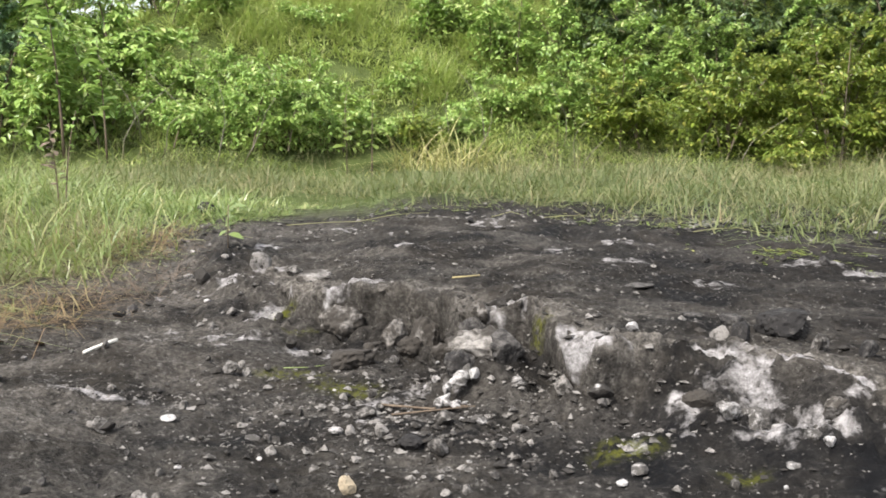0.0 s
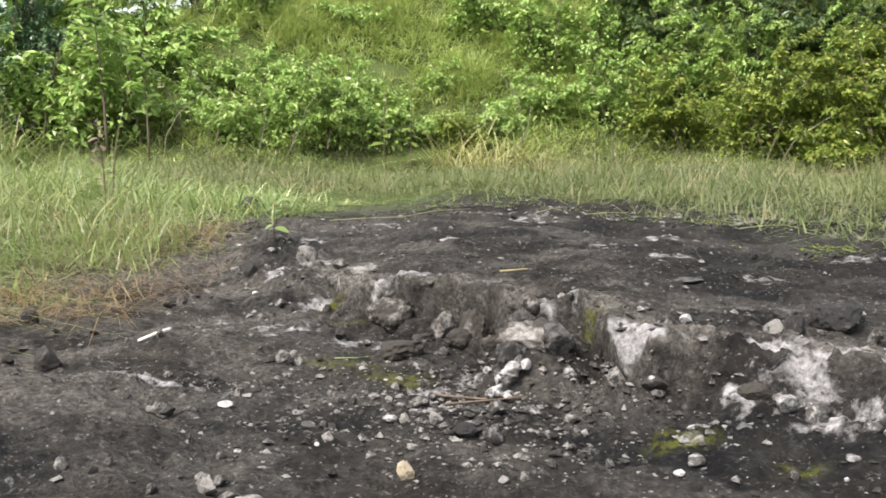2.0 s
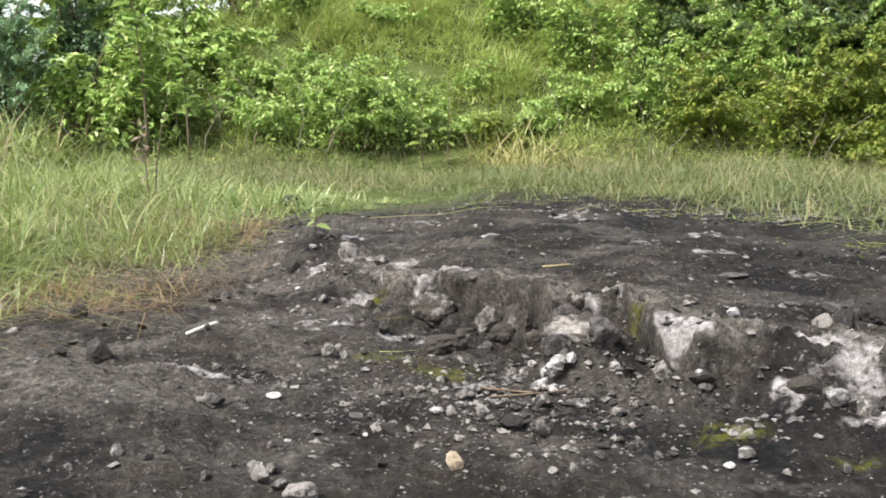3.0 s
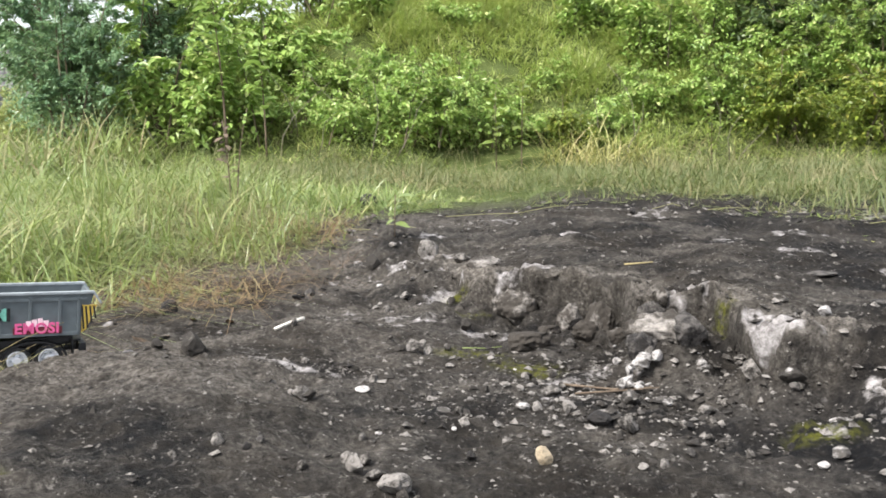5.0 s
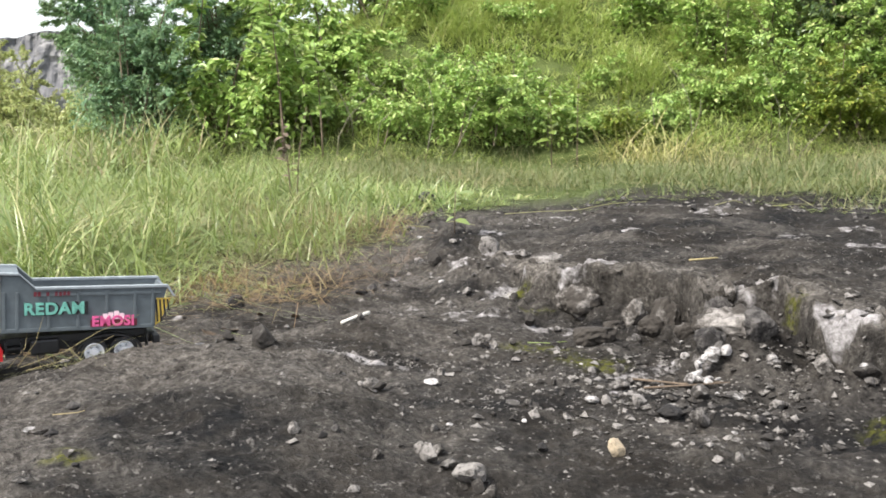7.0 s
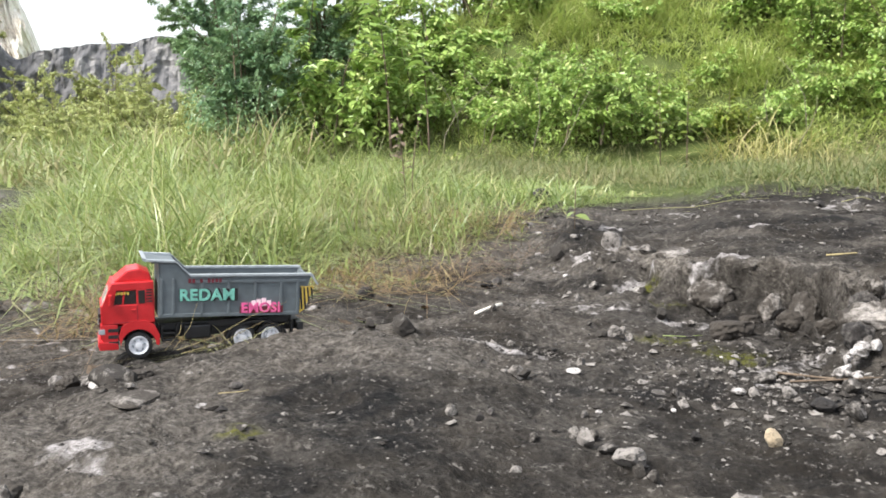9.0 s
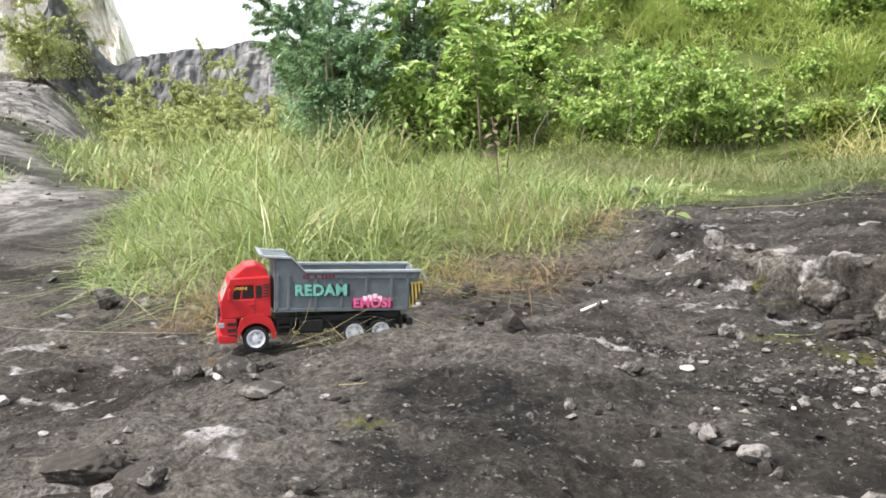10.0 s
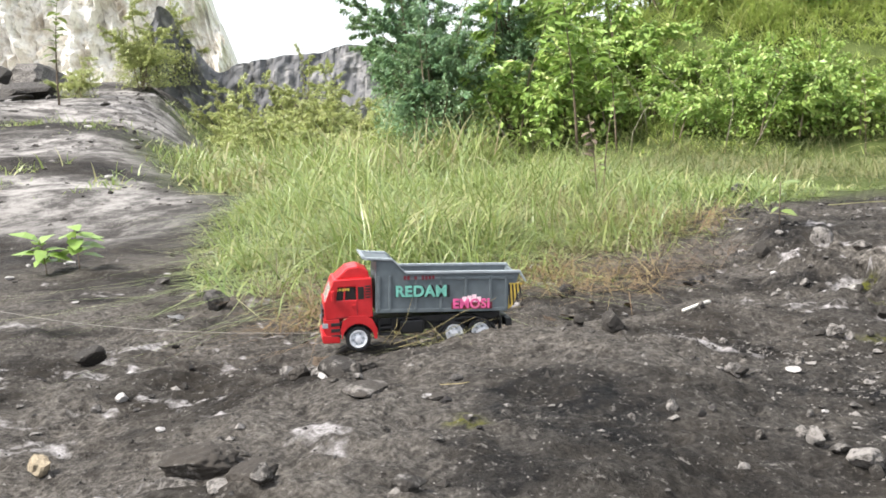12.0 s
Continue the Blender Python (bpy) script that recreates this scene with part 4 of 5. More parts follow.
def lathe(profile, steps=28):
    """A ring turned about the y axis from (radius, y) millimetres."""
    bm = bmesh.new()
    rings = []
    for i in range(steps):
        t = 2 * math.pi * i / steps
        rings.append([bm.verts.new((r / 1000 * math.cos(t), y / 1000, r / 1000 * math.sin(t))) for r, y in profile])
    for i in range(steps):
        a, b = rings[i], rings[(i + 1) % steps]
        for k in range(len(profile) - 1):
            bm.faces.new((a[k], a[k + 1], b[k + 1], b[k]))
    bmesh.ops.remove_doubles(bm, verts=bm.verts, dist=1e-6)
    return bm


def words(text, size, depth, mat, parent, m, label):
    cu = bpy.data.curves.new("lettering", "FONT")
    cu.body, cu.size, cu.extrude, cu.offset, cu.space_character = text, size, depth, size * 0.035, 1.08
    tmp = bpy.data.objects.new("lettering", cu)
    scene.collection.objects.link(tmp)
    me = bpy.data.meshes.new_from_object(tmp.evaluated_get(bpy.context.evaluated_depsgraph_get()))
    bpy.data.objects.remove(tmp)
    bpy.data.curves.remove(cu)
    me.materials.clear()
    me.materials.append(mat)
    ob = new("lettering", me)
    ob.parent, ob.matrix_local = parent, m
    return tagged(ob, label)


def toy_truck():
    """Nose along +x, its left side along +y; x = 0 at the bumper. Lengths in millimetres."""
    root = new("toy_truck")
    HW, BW = 47, 53
    # cab shell with real window and grille openings, from plates
    cab = part("cab", merged(
        slab([(-4, 62), (-91, 62), (-91, 95), (-3, 95)], -HW, HW, 1.5),
        slab([(-14, 20), (-30, 20), (-30, 62), (-2, 62), (-1, 40)], -HW, HW, 1.2),
        slab([(-91, 92), (-62, 92), (-62, 122), (-91, 122)], HW - 6, HW, 0.8),
        slab([(-91, 92), (-62, 92), (-62, 122), (-91, 122)], -HW, -HW + 6, 0.8),
        slab([(-5, 92), (-24, 92), (-30, 122), (-17, 122)], HW - 5, HW, 0.8),
        slab([(-5, 92), (-24, 92), (-30, 122), (-17, 122)], -HW, -HW + 5, 0.8),
        slab([(-91, 92), (-86, 92), (-86, 122), (-91, 122)], -HW, HW, 0.6),
        slab([(-16, 119), (-91, 119), (-91, 134), (-22, 133)], -HW, HW, 2.0)), M_RED, root, "glossy red plastic cab")
    part("roof_fairing", slab([(-24, 132), (-88, 132), (-86, 146), (-68, 155), (-48, 152)], -36, 36, 2.5), M_RED, cab)
    part("windscreen", slab([(-5.5, 93), (-9, 93), (-20.5, 121), (-17, 121)], -HW + 5, HW - 5, 0.4), M_GLASS, cab, "milky clear plastic windscreen")
    part("cab_interior", box(-84, -26, -HW + 6, HW - 6, 90, 120), M_PANE, cab, "dark cab interior")
    for y0, y1 in ((HW - 5, HW - 1.5), (-HW + 1.5, -HW + 5)):
        part("window_post", slab([(-38, 94), (-41, 94), (-44, 120), (-41, 120)], y0, y1), M_RED, cab)
    sign = merged(*[box(-30 - 5 * k, -26.5 - 5 * k, HW - 1.4, HW - 0.9, 112 + (k % 2), 117) for k in range(5)])
    part("window_sticker", sign, M_YELLOW, cab, "yellow lettering too small to read")
    vent = merged(*[box(-88, -78, HW - 0.2, HW + 0.8, 98 + 5 * k, 100.5 + 5 * k, 0.3) for k in range(5)])
    part("vent", vent, M_BLACK, cab, "dark vent slots behind the door")
    part("side_window_slot", box(-76, -65, HW - 0.3, HW + 0.4, 96, 119, 0.2), M_PANE, cab)
    part("door_seam", merged(box(-63.2, -62.4, HW - 0.2, HW + 0.35, 64, 93), box(-62, -22, HW - 0.2, HW + 0.35, 64.2, 65)), M_MAROON, cab)
    part("door_handle", box(-60, -52, HW, HW + 1.6, 84, 87, 0.5), M_RED, cab)
    part("grille", merged(*[box(-3.5, 0.4, -30, 30, 46 + 9 * k, 52 + 9 * k, 0.5) for k in range(4)]), M_BLACK, cab, "black grille slots")
    part("bumper", slab([(0, 18), (-30, 18), (-30, 30), (2, 34), (3, 26)], -HW - 1, HW + 1, 1.5), M_RED, cab)
    for y0, y1 in ((HW - 1, HW + 0.8), (-HW - 0.8, -HW + 1)):
        part("step_recess", merged(*[box(-31, -14, y0, y1, 27 + 11 * k, 33 + 11 * k, 0.4) for k in range(3)]), M_BLACK, cab, "black recess between the cab steps")
        part("headlight", box(-9, 1.5, y0, y1 + 0.2, 46, 55, 0.8), M_RIM_GREY, cab, "greyish clear headlight")
        arch = [(-34, 22)] + [(-63 + 29 * math.cos(t), 23 + 29 * math.sin(t)) for t in np.linspace(0.0, math.pi, 13)] + [(-97, 22), (-98, 40), (-90, 58), (-76, 66), (-50, 66), (-36, 58), (-31, 40)]
        part("wheel_arch", slab(arch, min(y0, y1) - 1, max(y0, y1) + 1.5), M_RED, cab)
        part("mirror", box(-22, -17, y0 - 1 if y0 < 0 else y0, y1 + 7 if y1 > 0 else y1, 96, 114, 1.0), M_RED, cab)
    # chassis
    ch = part("chassis", merged(box(-345, -30, -20, 20, 28, 46, 1), box(-330, -95, -32, 32, 44, 56, 1)), M_BLACK, root, "black plastic chassis")
    for s in (1, -1):
        lo, hi = sorted((s * 30, s * 44))
        part("side_step", merged(box(-128, -125, lo, hi, 26, 54), box(-104, -101, lo, hi, 26, 54), box(-128, -101, lo, hi, 26, 30), box(-128, -101, lo, hi, 39, 42)), M_BLACK, ch)
        part("fuel_tank", box(-185, -140, lo, hi, 26, 52, 4), M_BLACK, ch)
        guard = [(-264.5 + 56 * math.cos(t), 20 + 34 * math.sin(t)) for t in np.linspace(0.1, math.pi - 0.1, 12)]
        guard += [(-264.5 + 52 * math.cos(t), 20 + 30.5 * math.sin(t)) for t in np.linspace(math.pi - 0.1, 0.1, 12)]
        part("mudguard", slab(guard, *sorted((s * 24, s * 47))), M_BLACK, ch)
        part("mud_flap", box(-330, -327, *sorted((s * 26, s * 46)), 18, 50, 0.5), M_BLACK, ch)
    part("rear_bumper", box(-350, -338, -44, 44, 30, 44, 1.5), M_BLACK, ch)
    # wheels
    for wx in (-63, -240, -289):
        part("axle", box(wx - 3, wx + 3, -38, 38, 20, 26, 1), M_BLACK, ch)
        for s in (1, -1):
            wheel = new("wheel")
            wheel.parent = root
            wheel.matrix_local = pose(wx / 1000, s * 0.039, 0.023, 0, 17 * wx, 0 if s > 0 else 180)
            part("tyre", lathe([(15, -8), (21, -8.5), (23, -6.5), (23, -3), (22.4, -2.8), (22.4, -1.2), (23, -1), (23, 6), (21.5, 8), (17, 8.4), (16.2, 6)]), M_TYRE, wheel, "ribbed black tyre")
            hub = lathe([(16.4, 5), (16.4, 8), (15, 8.6), (13.6, 6.6), (11, 4.2), (7, 4.5), (6, 7.8), (0.01, 8.4)])
            part("rim", hub, M_HUB, wheel, "bright white plastic rim")
            nuts = bmesh.new()
            for k in range(6):
                t = k * math.pi / 3
                bmesh.ops.create_cone(nuts, cap_ends=True, segments=6, radius1=0.0024, radius2=0.0016, depth=0.005, matrix=pose(0.0095 * math.cos(t), 0.0055, 0.0095 * math.sin(t), -90, 0, 0))
            part("wheel_slots", nuts, M_RIM_GREY, wheel)
    # tipper bed
    bed = new("tipper_bed")
    bed.parent = root
    bed.matrix_local = Matrix.Translation((-0.330, 0, 0.060)) @ Matrix.Rotation(radians(-2.4), 4, "Y") @ Matrix.Translation((0.330, 0, -0.056))
    side = [(-96, 57), (-336, 57), (-345, 70), (-361, 128), (-150, 128), (-125, 152), (-96, 152)]
    for s in (1, -1):
        part("side_wall", slab(side, *sorted((s * (BW - 3), s * BW)), 0.5), M_GREY, bed, "grey ribbed plastic side")
        o0, o1 = sorted((s * BW, s * (BW + 2.6)))
        part("top_rail", slab([(-374, 112), (-362, 132), (-148, 132), (-123, 156), (-76, 158), (-76, 154), (-125, 152), (-150, 127.5), (-360, 127.5), (-372, 110)], *sorted((s * (BW - 4), s * (BW + 4))), 0.5), M_RIM_GREY, bed, "scuffed pale grey top edge")
        for rx in (-98, -118, -166, -212, -258, -304, -334):
            part("rib", slab([(rx, 58), (rx - 5, 58), (rx - 5, 124), (rx, 124)], o0, o1, 0.6), M_GREY, bed)
        part("lower_rail", box(-338, -96, o0, o1, 57, 63, 0.6), M_GREY, bed)
        part("upper_rail", box(-350, -152, o0, o1, 116, 121, 0.6), M_GREY, bed)
        part("stripe_panel", slab([(-341, 60), (-349, 66), (-367, 108), (-342, 108)], *sorted((s * (BW - 3), s * (BW + 0.5)))), M_YELLOW, bed, "yellow panel with black hazard stripes")
        bars = merged(*[slab([(-343.5 - 6.4 * k, 66 + 9 * max(0, k - 1)), (-346.5 - 6.4 * k, 67 + 9 * max(0, k - 1)), (-343.5 - 6.4 * k, 106), (-340.5 - 6.4 * k, 106)], *sorted((s * (BW + 0.4), s * (BW + 0.9)))) for k in range(4)])
        part("hazard_stripe", bars, M_BLACK, bed)
    part("floor", box(-338, -96, -BW + 2, BW - 2, 56, 60), M_GREY, bed)
    part("front_wall", box(-99, -95.5, -BW, BW, 57, 152, 0.5), M_GREY, bed)
    part("canopy", slab([(-72, 159), (-100, 153), (-124, 152), (-124, 149), (-100, 149), (-74, 154)], -BW, BW, 0.6), M_GREY, bed, "grey forward cab guard")
    part("canopy_lip", slab([(-68, 161), (-76, 159), (-76, 153), (-70, 155)], -BW - 3, BW + 3, 0.6), M_RIM_GREY, bed)
    part("tailgate", slab([(-337, 58), (-340, 58), (-362, 126), (-358, 126)], -BW + 3, BW - 3, 0.5), M_GREY, bed)
    # lettering on the left side
    face = lambda x, z, y=BW + 2.9: Matrix.Translation((x / 1000, y / 1000, z / 1000)) @ Matrix.Rotation(math.pi, 4, "Z") @ Matrix.Rotation(math.pi / 2, 4, "X")
    words("REDAM", 0.0295, 0.0005, M_BLACK, bed, face(-129, 85.5), "black outline behind the green letters")
    words("REDAM", 0.0275, 0.0010, M_MINT, bed, face(-130, 86.5), "mint green hand-cut letters")
    words("EMOSI", 0.0235, 0.0009, M_PINK, bed, face(-236, 63.5), "bright pink hand-cut letters")
    part("letter_backing", box(-310, -234, BW + 2.5, BW + 3.1, 61.5, 74), M_MAROON, bed)
    part("paint_smudge", merged(*[box(-262 - 9 * k, -254 - 9 * k, BW + 2.4, BW + 3.0, 66 + (k % 2) * 4, 84 + 2 * (k % 3), 0.2) for k in range(4)]), M_PINK_PALE, bed, "pale pink smudge behind the letters")
    rng = random.Random(3)
    part("ink_lettering", merged(*[box(-150 - 6.5 * k, -145.5 - 6.5 * k, BW + 2.4, BW + 3.0, 117 + rng.uniform(-0.5, 0.5), 124 + rng.uniform(-0.6, 0.6)) for k in range(9) if k not in (2, 4)]), M_MAROON, bed, "dark red ink marks too worn to read")
    return root


truck = toy_truck()
TRUCK_YAW = 217.0
fx, fy = math.cos(radians(TRUCK_YAW)), math.sin(radians(TRUCK_YAW))
truck.matrix_world = pose(-1.148 + 0.063 * fx + 0.039 * fy, 1.304 + 0.063 * fy - 0.039 * fx, 0.039, 0, -1.6, TRUCK_YAW)
tagged(truck, "red and grey plastic toy dump truck on dark rock", "toy truck")


# ---- far cliff and rock ----
def rock_wall(name, label, a, b, height, thick, relief, mat, seed, nx=90, nz=44, jag=0.25, taper=0.3):
    """A standing rock face from a to b with a broken top and real depth."""
    a, b = np.array(a, float), np.array(b, float)
    run = np.linalg.norm(b - a)
    d = (b - a) / run
    nrm = np.array([d[1], -d[0]])
    u = np.linspace(0, 1, nx)
    top = height * (0.75 + jag * fbm(u * run * 0.45, u * 0 + seed, 4, seed)) * smooth(-0.05, taper, u) * smooth(-0.05, taper, 1 - u)
    V = []
    for k in range(nz):
        t = k / (nz - 1)
        if t < 0.8:
            z, back = t / 0.8, 0.10 * t / 0.8
        else:
            z, back = 1.0, 0.10 + (t - 0.8) / 0.2
        zz = top * z
        bulge = relief * (fbm(u * run * 0.7, zz * 0.5 + 5, 6, seed + 2, 0.6) + 0.8 * np.abs(fbm(u * run * 1.6, zz * 0.4, 4, seed + 3, 0.6)))
        off = bulge * (1 if z < 1 else 1 - (t - 0.8) / 0.2) - back * thick
        P = a[None] + d[None] * (u * run)[:, None] + nrm[None] * off[:, None]
        V.append(np.stack([P[:, 0], P[:, 1], zz + (0.05 if z else -0.4) + (ground_height(P[:, 0], P[:, 1]) if name == "rock_outcrop" else 0)], -1))
    V = np.concatenate(V)
    i = np.arange(nx * nz).reshape(nz, nx)
    faces = np.stack([i[:-1, :-1], i[:-1, 1:], i[1:, 1:], i[1:, :-1]], -1).reshape(-1, 4)
    return tagged(new(name, mesh_from(name, V, faces, mat, False)), label, "rock face", kind="structure")


M_FAR_DARK = stone_material("grey_far_rock", (0.13, 0.13, 0.135), (0.34, 0.33, 0.32), 0.50, 1.3)
rock_wall("backdrop_cliff", "pale sunlit quarry cliff in the distance", (-44, 16.0), (-24.0, 29.6), 13, 2.5, 0.8, M_CLIFF, 3, 190, 110, 0.18, 0.12)
rock_wall("rock_outcrop", "grey rock bank behind the weeds", (-13.4, 13.2), (-8.9, 15.2), 2.25, 2.5, 0.28, M_FAR_DARK, 7, 120, 50, 0.13, 0.15)


# ---- small things ----
def tube_mesh(name, pts, r0, r1, mat, sides=7):
    pts = [np.array(p, float) for p in pts]
    V, Fc = [], []
    for k, p in enumerate(pts):
        ax = pts[min(k + 1, len(pts) - 1)] - pts[max(k - 1, 0)]
        ax = ax / np.linalg.norm(ax)
        u = np.cross(ax, (0.21, 0.35, 0.91))
        u /= np.linalg.norm(u)
        w = np.cross(ax, u)
        r = r0 + (r1 - r0) * k / (len(pts) - 1)
        for j in range(sides):
            t = 2 * math.pi * j / sides
            V.append(p + r * (math.cos(t) * u + math.sin(t) * w))
    for k in range(len(pts) - 1):
        for j in range(sides):
            q = (j + 1) % sides
            Fc.append([k * sides + j, k * sides + q, (k + 1) * sides + q, (k + 1) * sides + j])
    Fc += [list(range(sides))[::-1], list(range((len(pts) - 1) * sides, len(pts) * sides))]
    return mesh_from(name, V, Fc, mat)


M_BONE = plain_material("bleached_wood", (0.72, 0.68, 0.60), 0.8, 90, 0.2, spec=0.2)
M_STRAW = plain_material("dry_straw", (0.30, 0.25, 0.13), 0.8, 90, 0.25, spec=0.2)
M_THREAD = plain_material("pale_thread", (0.42, 0.40, 0.37), 0.8, 90, 0.2)
M_TWIG = plain_material("dry_twig", (0.15, 0.115, 0.085), 0.9, 90, 0.4, spec=0.15)
M_PLASTIC = plain_material("white_film", (0.70, 0.70, 0.70), 0.35, 60, 0.15)


def on_ground(x, y, up=0.0):
    return (x, y, ground_at(x, y) + up)


def lying(name, label, category, pts, r0, r1, mat, up):
    return tagged(new(name, tube_mesh(name, [on_ground(x, y, up) for x, y in pts], r0, r1, mat)), label, category)


STICK_YAW = 66.0
stick = new("stick", tube_mesh("stick", [(-0.042, 0, 0), (-0.015, 0.0010, 0.0004), (0.015, 0.0010, 0.0010), (0.042, 0, 0.0004)], 0.0032, 0.0037, M_BONE, 8))
stick.matrix_world = Matrix.Translation(on_ground(-0.629, 1.719, 0.0045)) @ pose(0, 0, 0, 0, -3, STICK_YAW)
tagged(stick, "short bleached white stick lying on dark rock", "stick")
lying("twig", "thin pale straw lying on the rock", "twig", [(-0.835, 1.03), (-0.80, 1.032), (-0.79, 1.033)], 0.0007, 0.0005, M_STRAW, 0.003)
lying("twig", "dry twig across the gravel", "twig", [(-0.10, 1.50), (-0.02, 1.475), (0.04, 1.47)], 0.0022, 0.0014, M_TWIG, 0.008)
lying("twig", "dry twig across the gravel", "twig", [(-0.08, 1.44), (-0.01, 1.46), (0.05, 1.445)], 0.0016, 0.0010, M_TWIG, 0.008)
lying("twig", "thin green stem on mossy ground", "twig", [(-0.29, 1.70), (-0.25, 1.73), (-0.22, 1.735)], 0.0012, 0.0008, M_GRASS, 0.003)
lying("twig", "flat stick on the rock slab", "twig", [(0.02, 2.05), (0.05, 2.05), (0.08, 2.045)], 0.0022, 0.0018, M_STRAW, 0.003)
for sx, sy, l in ((-0.55, 3.35, 0.5), (0.15, 3.3, 0.35), (-0.9, 2.95, 0.3), (0.75, 2.85, 0.3), (-3.9, 3.9, 0.9), (-2.9, 3.1, 0.6)):
    lying("dry_stalk", "fallen dry grass stalk on the rock", "stalk", [(sx + l * k / 4, sy + 0.03 * math.sin(k * 1.3) + 0.02 * k) for k in range(5)], 0.0016, 0.0010, M_DRY, 0.008)

for k, pts in enumerate(([(-1.07, 1.30, 0.055), (-1.01, 1.33, 0.075), (-0.96, 1.36, 0.105), (-0.91, 1.40, 0.125)], [(-1.09, 1.32, 0.05), (-1.06, 1.33, 0.09), (-1.05, 1.34, 0.13)], [(-1.06, 1.30, 0.05), (-1.00, 1.32, 0.065), (-0.93, 1.35, 0.10)], [(-1.10, 1.31, 0.05), (-1.08, 1.33, 0.08), (-1.085, 1.35, 0.12)])):
    tagged(new("dry_stalk", tube_mesh("dry_stalk", pts, 0.0006, 0.0003, M_STRAW, 5)), "dry straw stalk beside the toy truck", "stalk")

# pull thread from the truck's nose to the side
nose = truck.matrix_world @ Vector((0.0, 0.0, 0.028))
far_end = Vector(on_ground(-2.35, 1.25, 0.10))
thread = [nose.lerp(far_end, k / 10) - Vector((0, 0, 0.03 * math.sin(math.pi * k / 10))) for k in range(11)]
tagged(new("pull_thread", tube_mesh("pull_thread", thread, 0.00028, 0.00028, M_THREAD, 5)), "thin pale thread tied to the toy truck", "thread")


def flake(name, label, category, x, y, size, mat, seed, tilt=(0, 0), up=0.004):
    """A curled leaf or scrap with some thickness."""
    rng = random.Random(seed)
    bm = bmesh.new()
    n = 9
    ring = []
    for k in range(n):
        t = 2 * math.pi * k / n
        r = size * rng.uniform(0.35, 0.55)
        px, py = r * 1.3 * math.cos(t), r * 0.75 * math.sin(t)
        ring.append(bm.verts.new((px, py, (px * px - py * py) * 4 + rng.uniform(-0.05, 0.05) * size)))
    mid = bm.verts.new((0, 0, -0.04 * size))
    for k in range(n):
        bm.faces.new((ring[k], ring[(k + 1) % n], mid))
    bmesh.ops.solidify(bm, geom=bm.faces[:], thickness=0.0012)
    me = bpy.data.meshes.new(name)
    bm.to_mesh(me)
    bm.free()
    me.materials.append(mat)
    ob = new(name, me)
    ob.matrix_world = Matrix.Translation(on_ground(x, y, up)) @ pose(0, 0, 0, tilt[0], tilt[1], rng.uniform(0, 360))
    return tagged(ob, label, category)


flake("dry_leaf", "curled brown dead leaf under the truck's wheel", "leaf", -1.165, 1.215, 0.050, M_TWIG, 1, (12, 8), 0.010)
flake("plastic_scrap", "crumpled white plastic scrap by the grass", "scrap", -1.80, 1.53, 0.05, M_PLASTIC, 2, (25, 10), 0.012)
for k in range(26):
    r = random.Random(70 + k)
    flake("dry_leaf", "curled brown dead leaf at the grass edge", "leaf", r.uniform(-1.6, -0.75), r.uniform(1.68, 2.5), r.uniform(0.015, 0.035), M_TWIG, 100 + k, (r.uniform(-25, 25), r.uniform(-25, 25)), 0.006)


def brush(name, label, box4, count, length, mat, seed):
    """Thin dead stems in a tangle."""
    rng = np.random.default_rng(seed)
    x, y = rng.uniform(box4[0], box4[2], count), rng.uniform(box4[1], box4[3], count)
    roots = np.stack([x, y, ground_height(x, y)], -1)
    ob = new(name, blades_mesh(name, roots, rng.uniform(length[0], length[1], count), rng.uniform(0.0014, 0.003, count), rng.uniform(0.5, 1.5, count), mat, rng, 4, 1.2))
    return tagged(ob, label, "dry stems", kind="stuff")


brush("dry_stems", "tangle of dead stems at the grass edge", (-1.75, 1.62, -1.15, 1.85), 260, (0.06, 0.20), M_TWIG, 1)
brush("dry_stems", "reddish dry stems along the grass foot", (-1.3, 2.22, -0.7, 2.7), 500, (0.04, 0.13), M_TWIG, 2)
M_RUST = leaf_material("rust_brown_stems", (0.14, 0.075, 0.040), (0.30, 0.17, 0.09), (0.40, 0.34, 0.18), 0.7)
brush("dry_stems", "rust-brown dead stems at the foot of the tuft", (-1.52, 1.47, -1.14, 1.72), 520, (0.05, 0.17), M_RUST, 4)
brush("dry_stems", "rust-brown dead stems along the tuft edge", (-1.2, 1.95, -0.82, 2.35), 480, (0.04, 0.14), M_RUST, 5)
brush("dry_stems", "flattened dry stems between two grass tufts", (-1.25, 2.75, -0.80, 3.10), 320, (0.06, 0.20), M_RUST, 6)
brush("dry_stems", "dry grass stems beside the toy truck", (-1.10, 1.36, -0.98, 1.44), 40, (0.05, 0.12), M_DRY, 3)


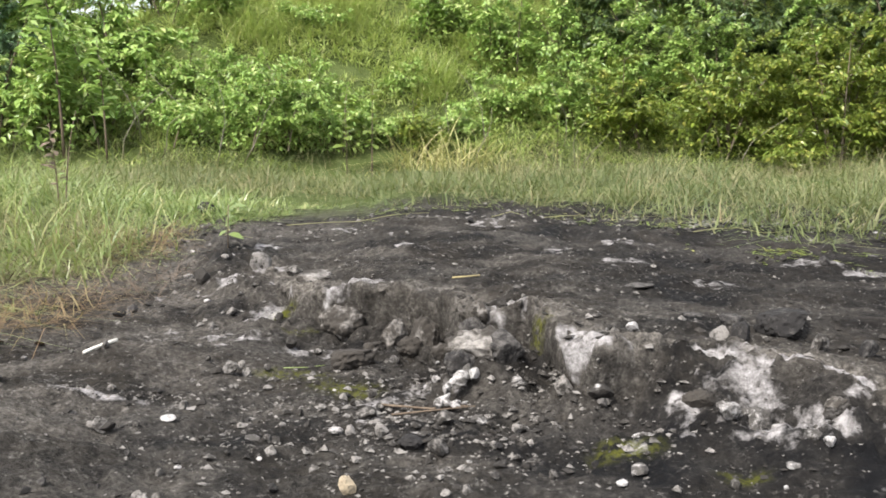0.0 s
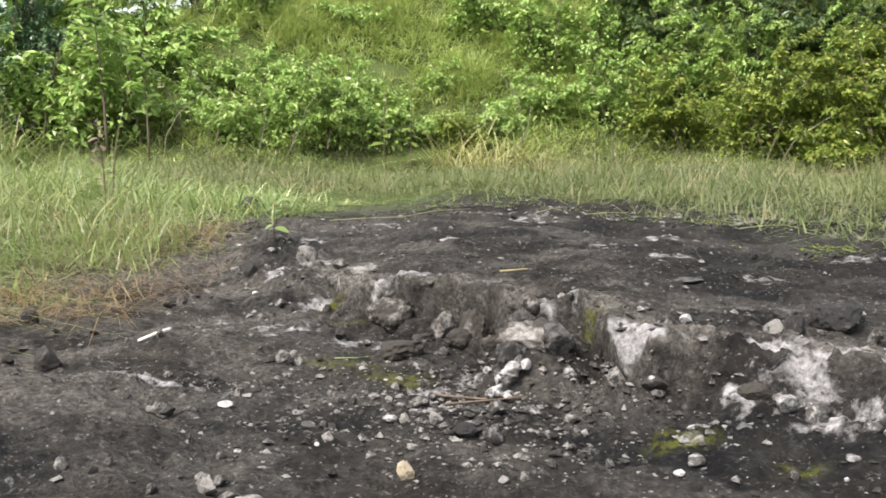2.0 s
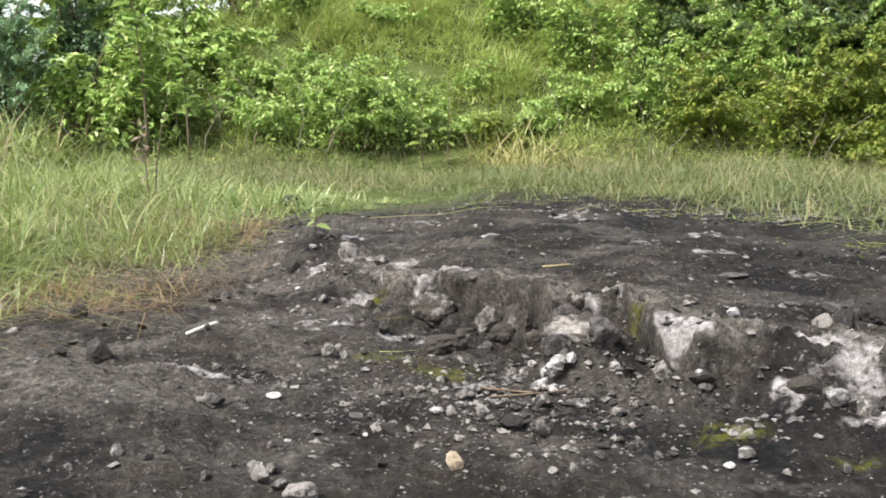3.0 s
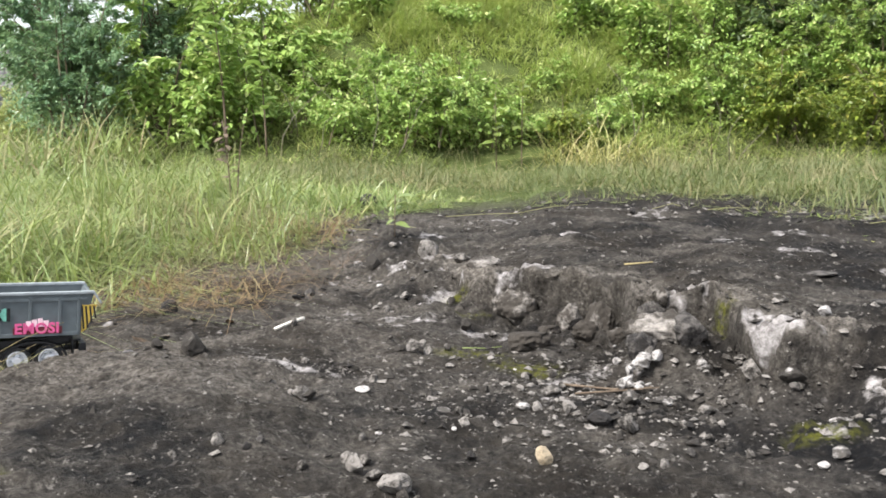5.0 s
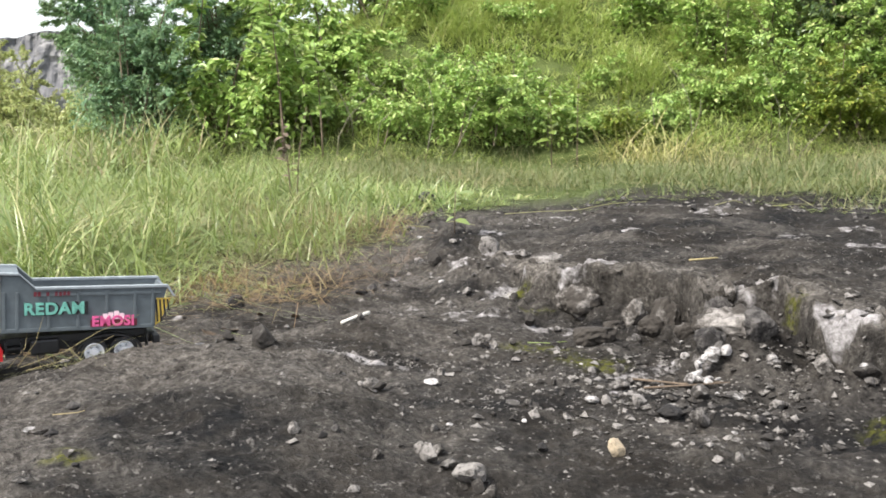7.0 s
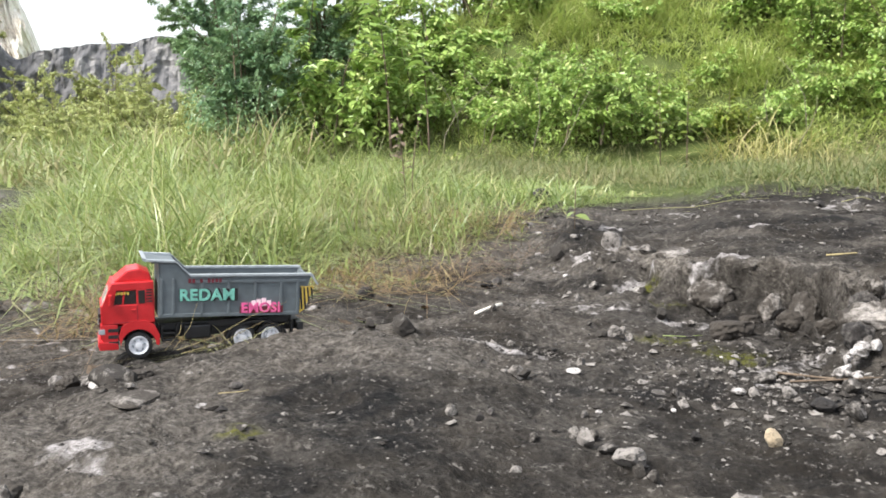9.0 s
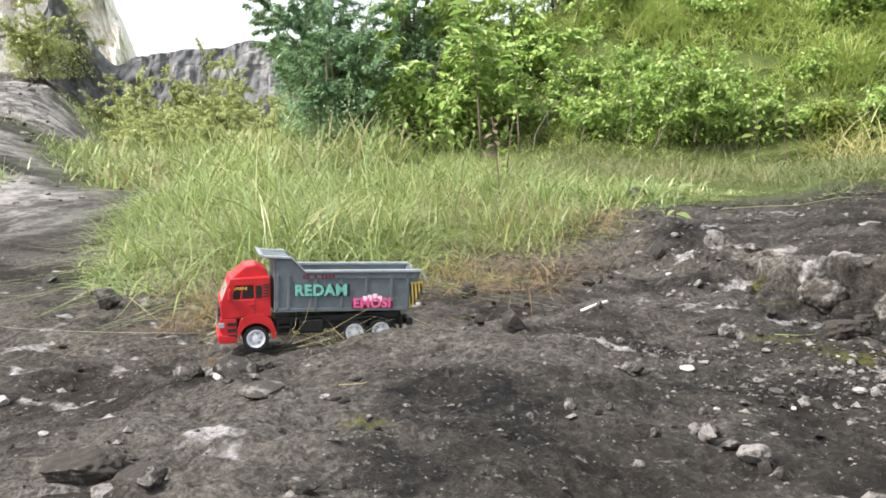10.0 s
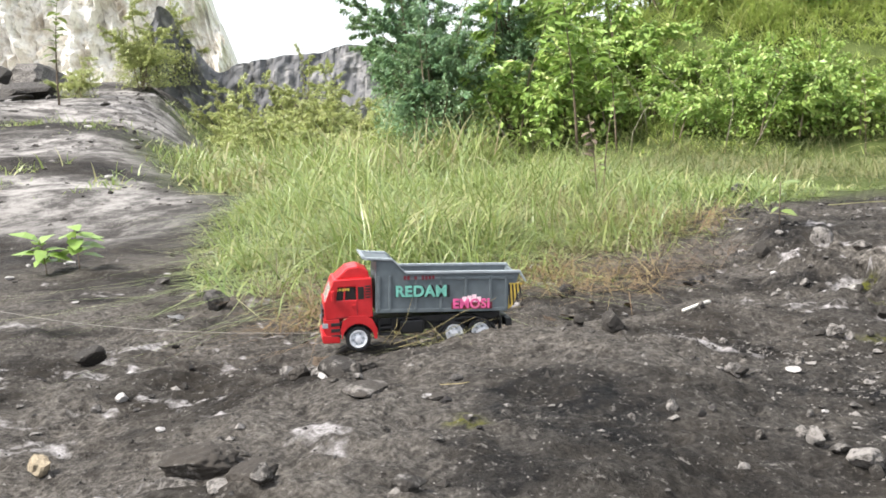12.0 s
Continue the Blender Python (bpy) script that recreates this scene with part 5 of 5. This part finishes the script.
def weed(x, y, height, mat, label, seed, leaf=0.04, pairs=7):
    """A single upright weed: stem with leaves up its length."""
    rng = random.Random(seed)
    root = new("weed")
    root.matrix_world = pose(x, y, ground_at(x, y) - 0.005)
    lean = (rng.uniform(-0.12, 0.12), rng.uniform(-0.08, 0.08))
    pts = [(lean[0] * height * (k / 5) ** 2, lean[1] * height * (k / 5) ** 2, height * k / 5) for k in range(6)]
    st = new("stem", tube_mesh("stem", pts, 0.004 * max(0.5, height / 0.4), 0.0015, M_TWIG, 6))
    st.parent = root
    for k in range(pairs * 2):
        t = 0.35 + 0.65 * (k // 2 + 0.5 * (k % 2)) / pairs
        L = leaf * rng.uniform(0.7, 1.2)
        bm = bmesh.new()
        cols = [(0, 0.02), (0.25, 0.20), (0.55, 0.24), (0.85, 0.10), (1.0, 0.0)]
        left, right = [], []
        for u, w in cols:
            drop = -0.25 * u * u * L
            left.append(bm.verts.new((u * L, w * L, drop + 0.06 * L * (w > 0.1))))
            right.append(bm.verts.new((u * L, -w * L, drop + 0.06 * L * (w > 0.1))) if w > 0 else left[-1])
        for i in range(4):
            vs = [left[i], left[i + 1], right[i + 1], right[i]]
            bm.faces.new(list(dict.fromkeys(vs)))
        me = bpy.data.meshes.new("leaf")
        bm.to_mesh(me)
        bm.free()
        me.materials.append(mat)
        ob = new("leaf", me)
        ob.parent = root
        ob.matrix_local = pose(lean[0] * height * t * t, lean[1] * height * t * t, height * min(t, 1), rng.uniform(-20, 20), rng.uniform(-35, 10), rng.uniform(0, 360))
    return tagged(root, label, "weed", "single weeds")


weed(-1.47, 3.66, 0.36, M_TWIG, "withered brown weed standing in the grass", 1, 0.05, 8)
weed(-1.42, 3.60, 0.40, M_LEAF, "thin weed with pale leaves in the grass", 2, 0.035, 5)
weed(-2.75, 2.10, 0.16, M_LEAF, "young broad-leaved weed on the rock", 3, 0.10, 6)
weed(-2.85, 2.05, 0.13, M_LEAF, "young broad-leaved weed on the rock", 4, 0.09, 6)
weed(-0.62, 2.74, 0.13, M_GRASS, "small green weed in a crack", 5, 0.05, 4)
weed(-9.4, 7.9, 1.3, M_LEAF_YELLOW, "slim sunlit sapling beside the far track", 6, 0.16, 14)
weed(-2.5, 6.35, 1.15, M_LEAF, "tall weed with large pale round leaves", 7, 0.17, 9)
weed(-2.2, 6.3, 0.8, M_LEAF, "tall weed with large pale round leaves", 8, 0.13, 8)
weed(-0.62, 6.2, 0.5, M_LEAF_YELLOW, "upright weed with yellow-green leaves", 9, 0.10, 9)
weed(-0.45, 6.1, 0.6, M_LEAF_YELLOW, "upright weed with yellow-green leaves", 10, 0.10, 9)
weed(0.75, 6.3, 0.4, M_LEAF_YELLOW, "upright weed with yellow-green leaves", 11, 0.08, 8)

# bare dead branches among the shrubs
M_DEAD = plain_material("grey_dead_wood", (0.27, 0.24, 0.19), 0.85, 60, 0.3, spec=0.2)
rd = random.Random(17)
for k in range(18):
    bx, by = (rd.uniform(-3.0, -1.2), rd.uniform(6.1, 6.7)) if k < 11 else (rd.uniform(-0.8, 2.2), rd.uniform(6.1, 6.9))
    bl, ba = rd.uniform(0.3, 0.65), rd.uniform(-0.7, 0.7)
    bz = ground_at(bx, by)
    pts = [(bx + bl * ba * t * (0.5 + 0.5 * t) + 0.03 * math.sin(5 * t + k), by - 0.15 * t, bz + bl * t * (1 - 0.25 * abs(ba) * t)) for t in (0, 0.25, 0.5, 0.75, 1.0)]
    tagged(new("dead_branch", tube_mesh("dead_branch", pts, 0.0042, 0.0012, M_DEAD, 5)), "thin bare grey dead branch among shrubs", "branch", "dead branches on the slope")
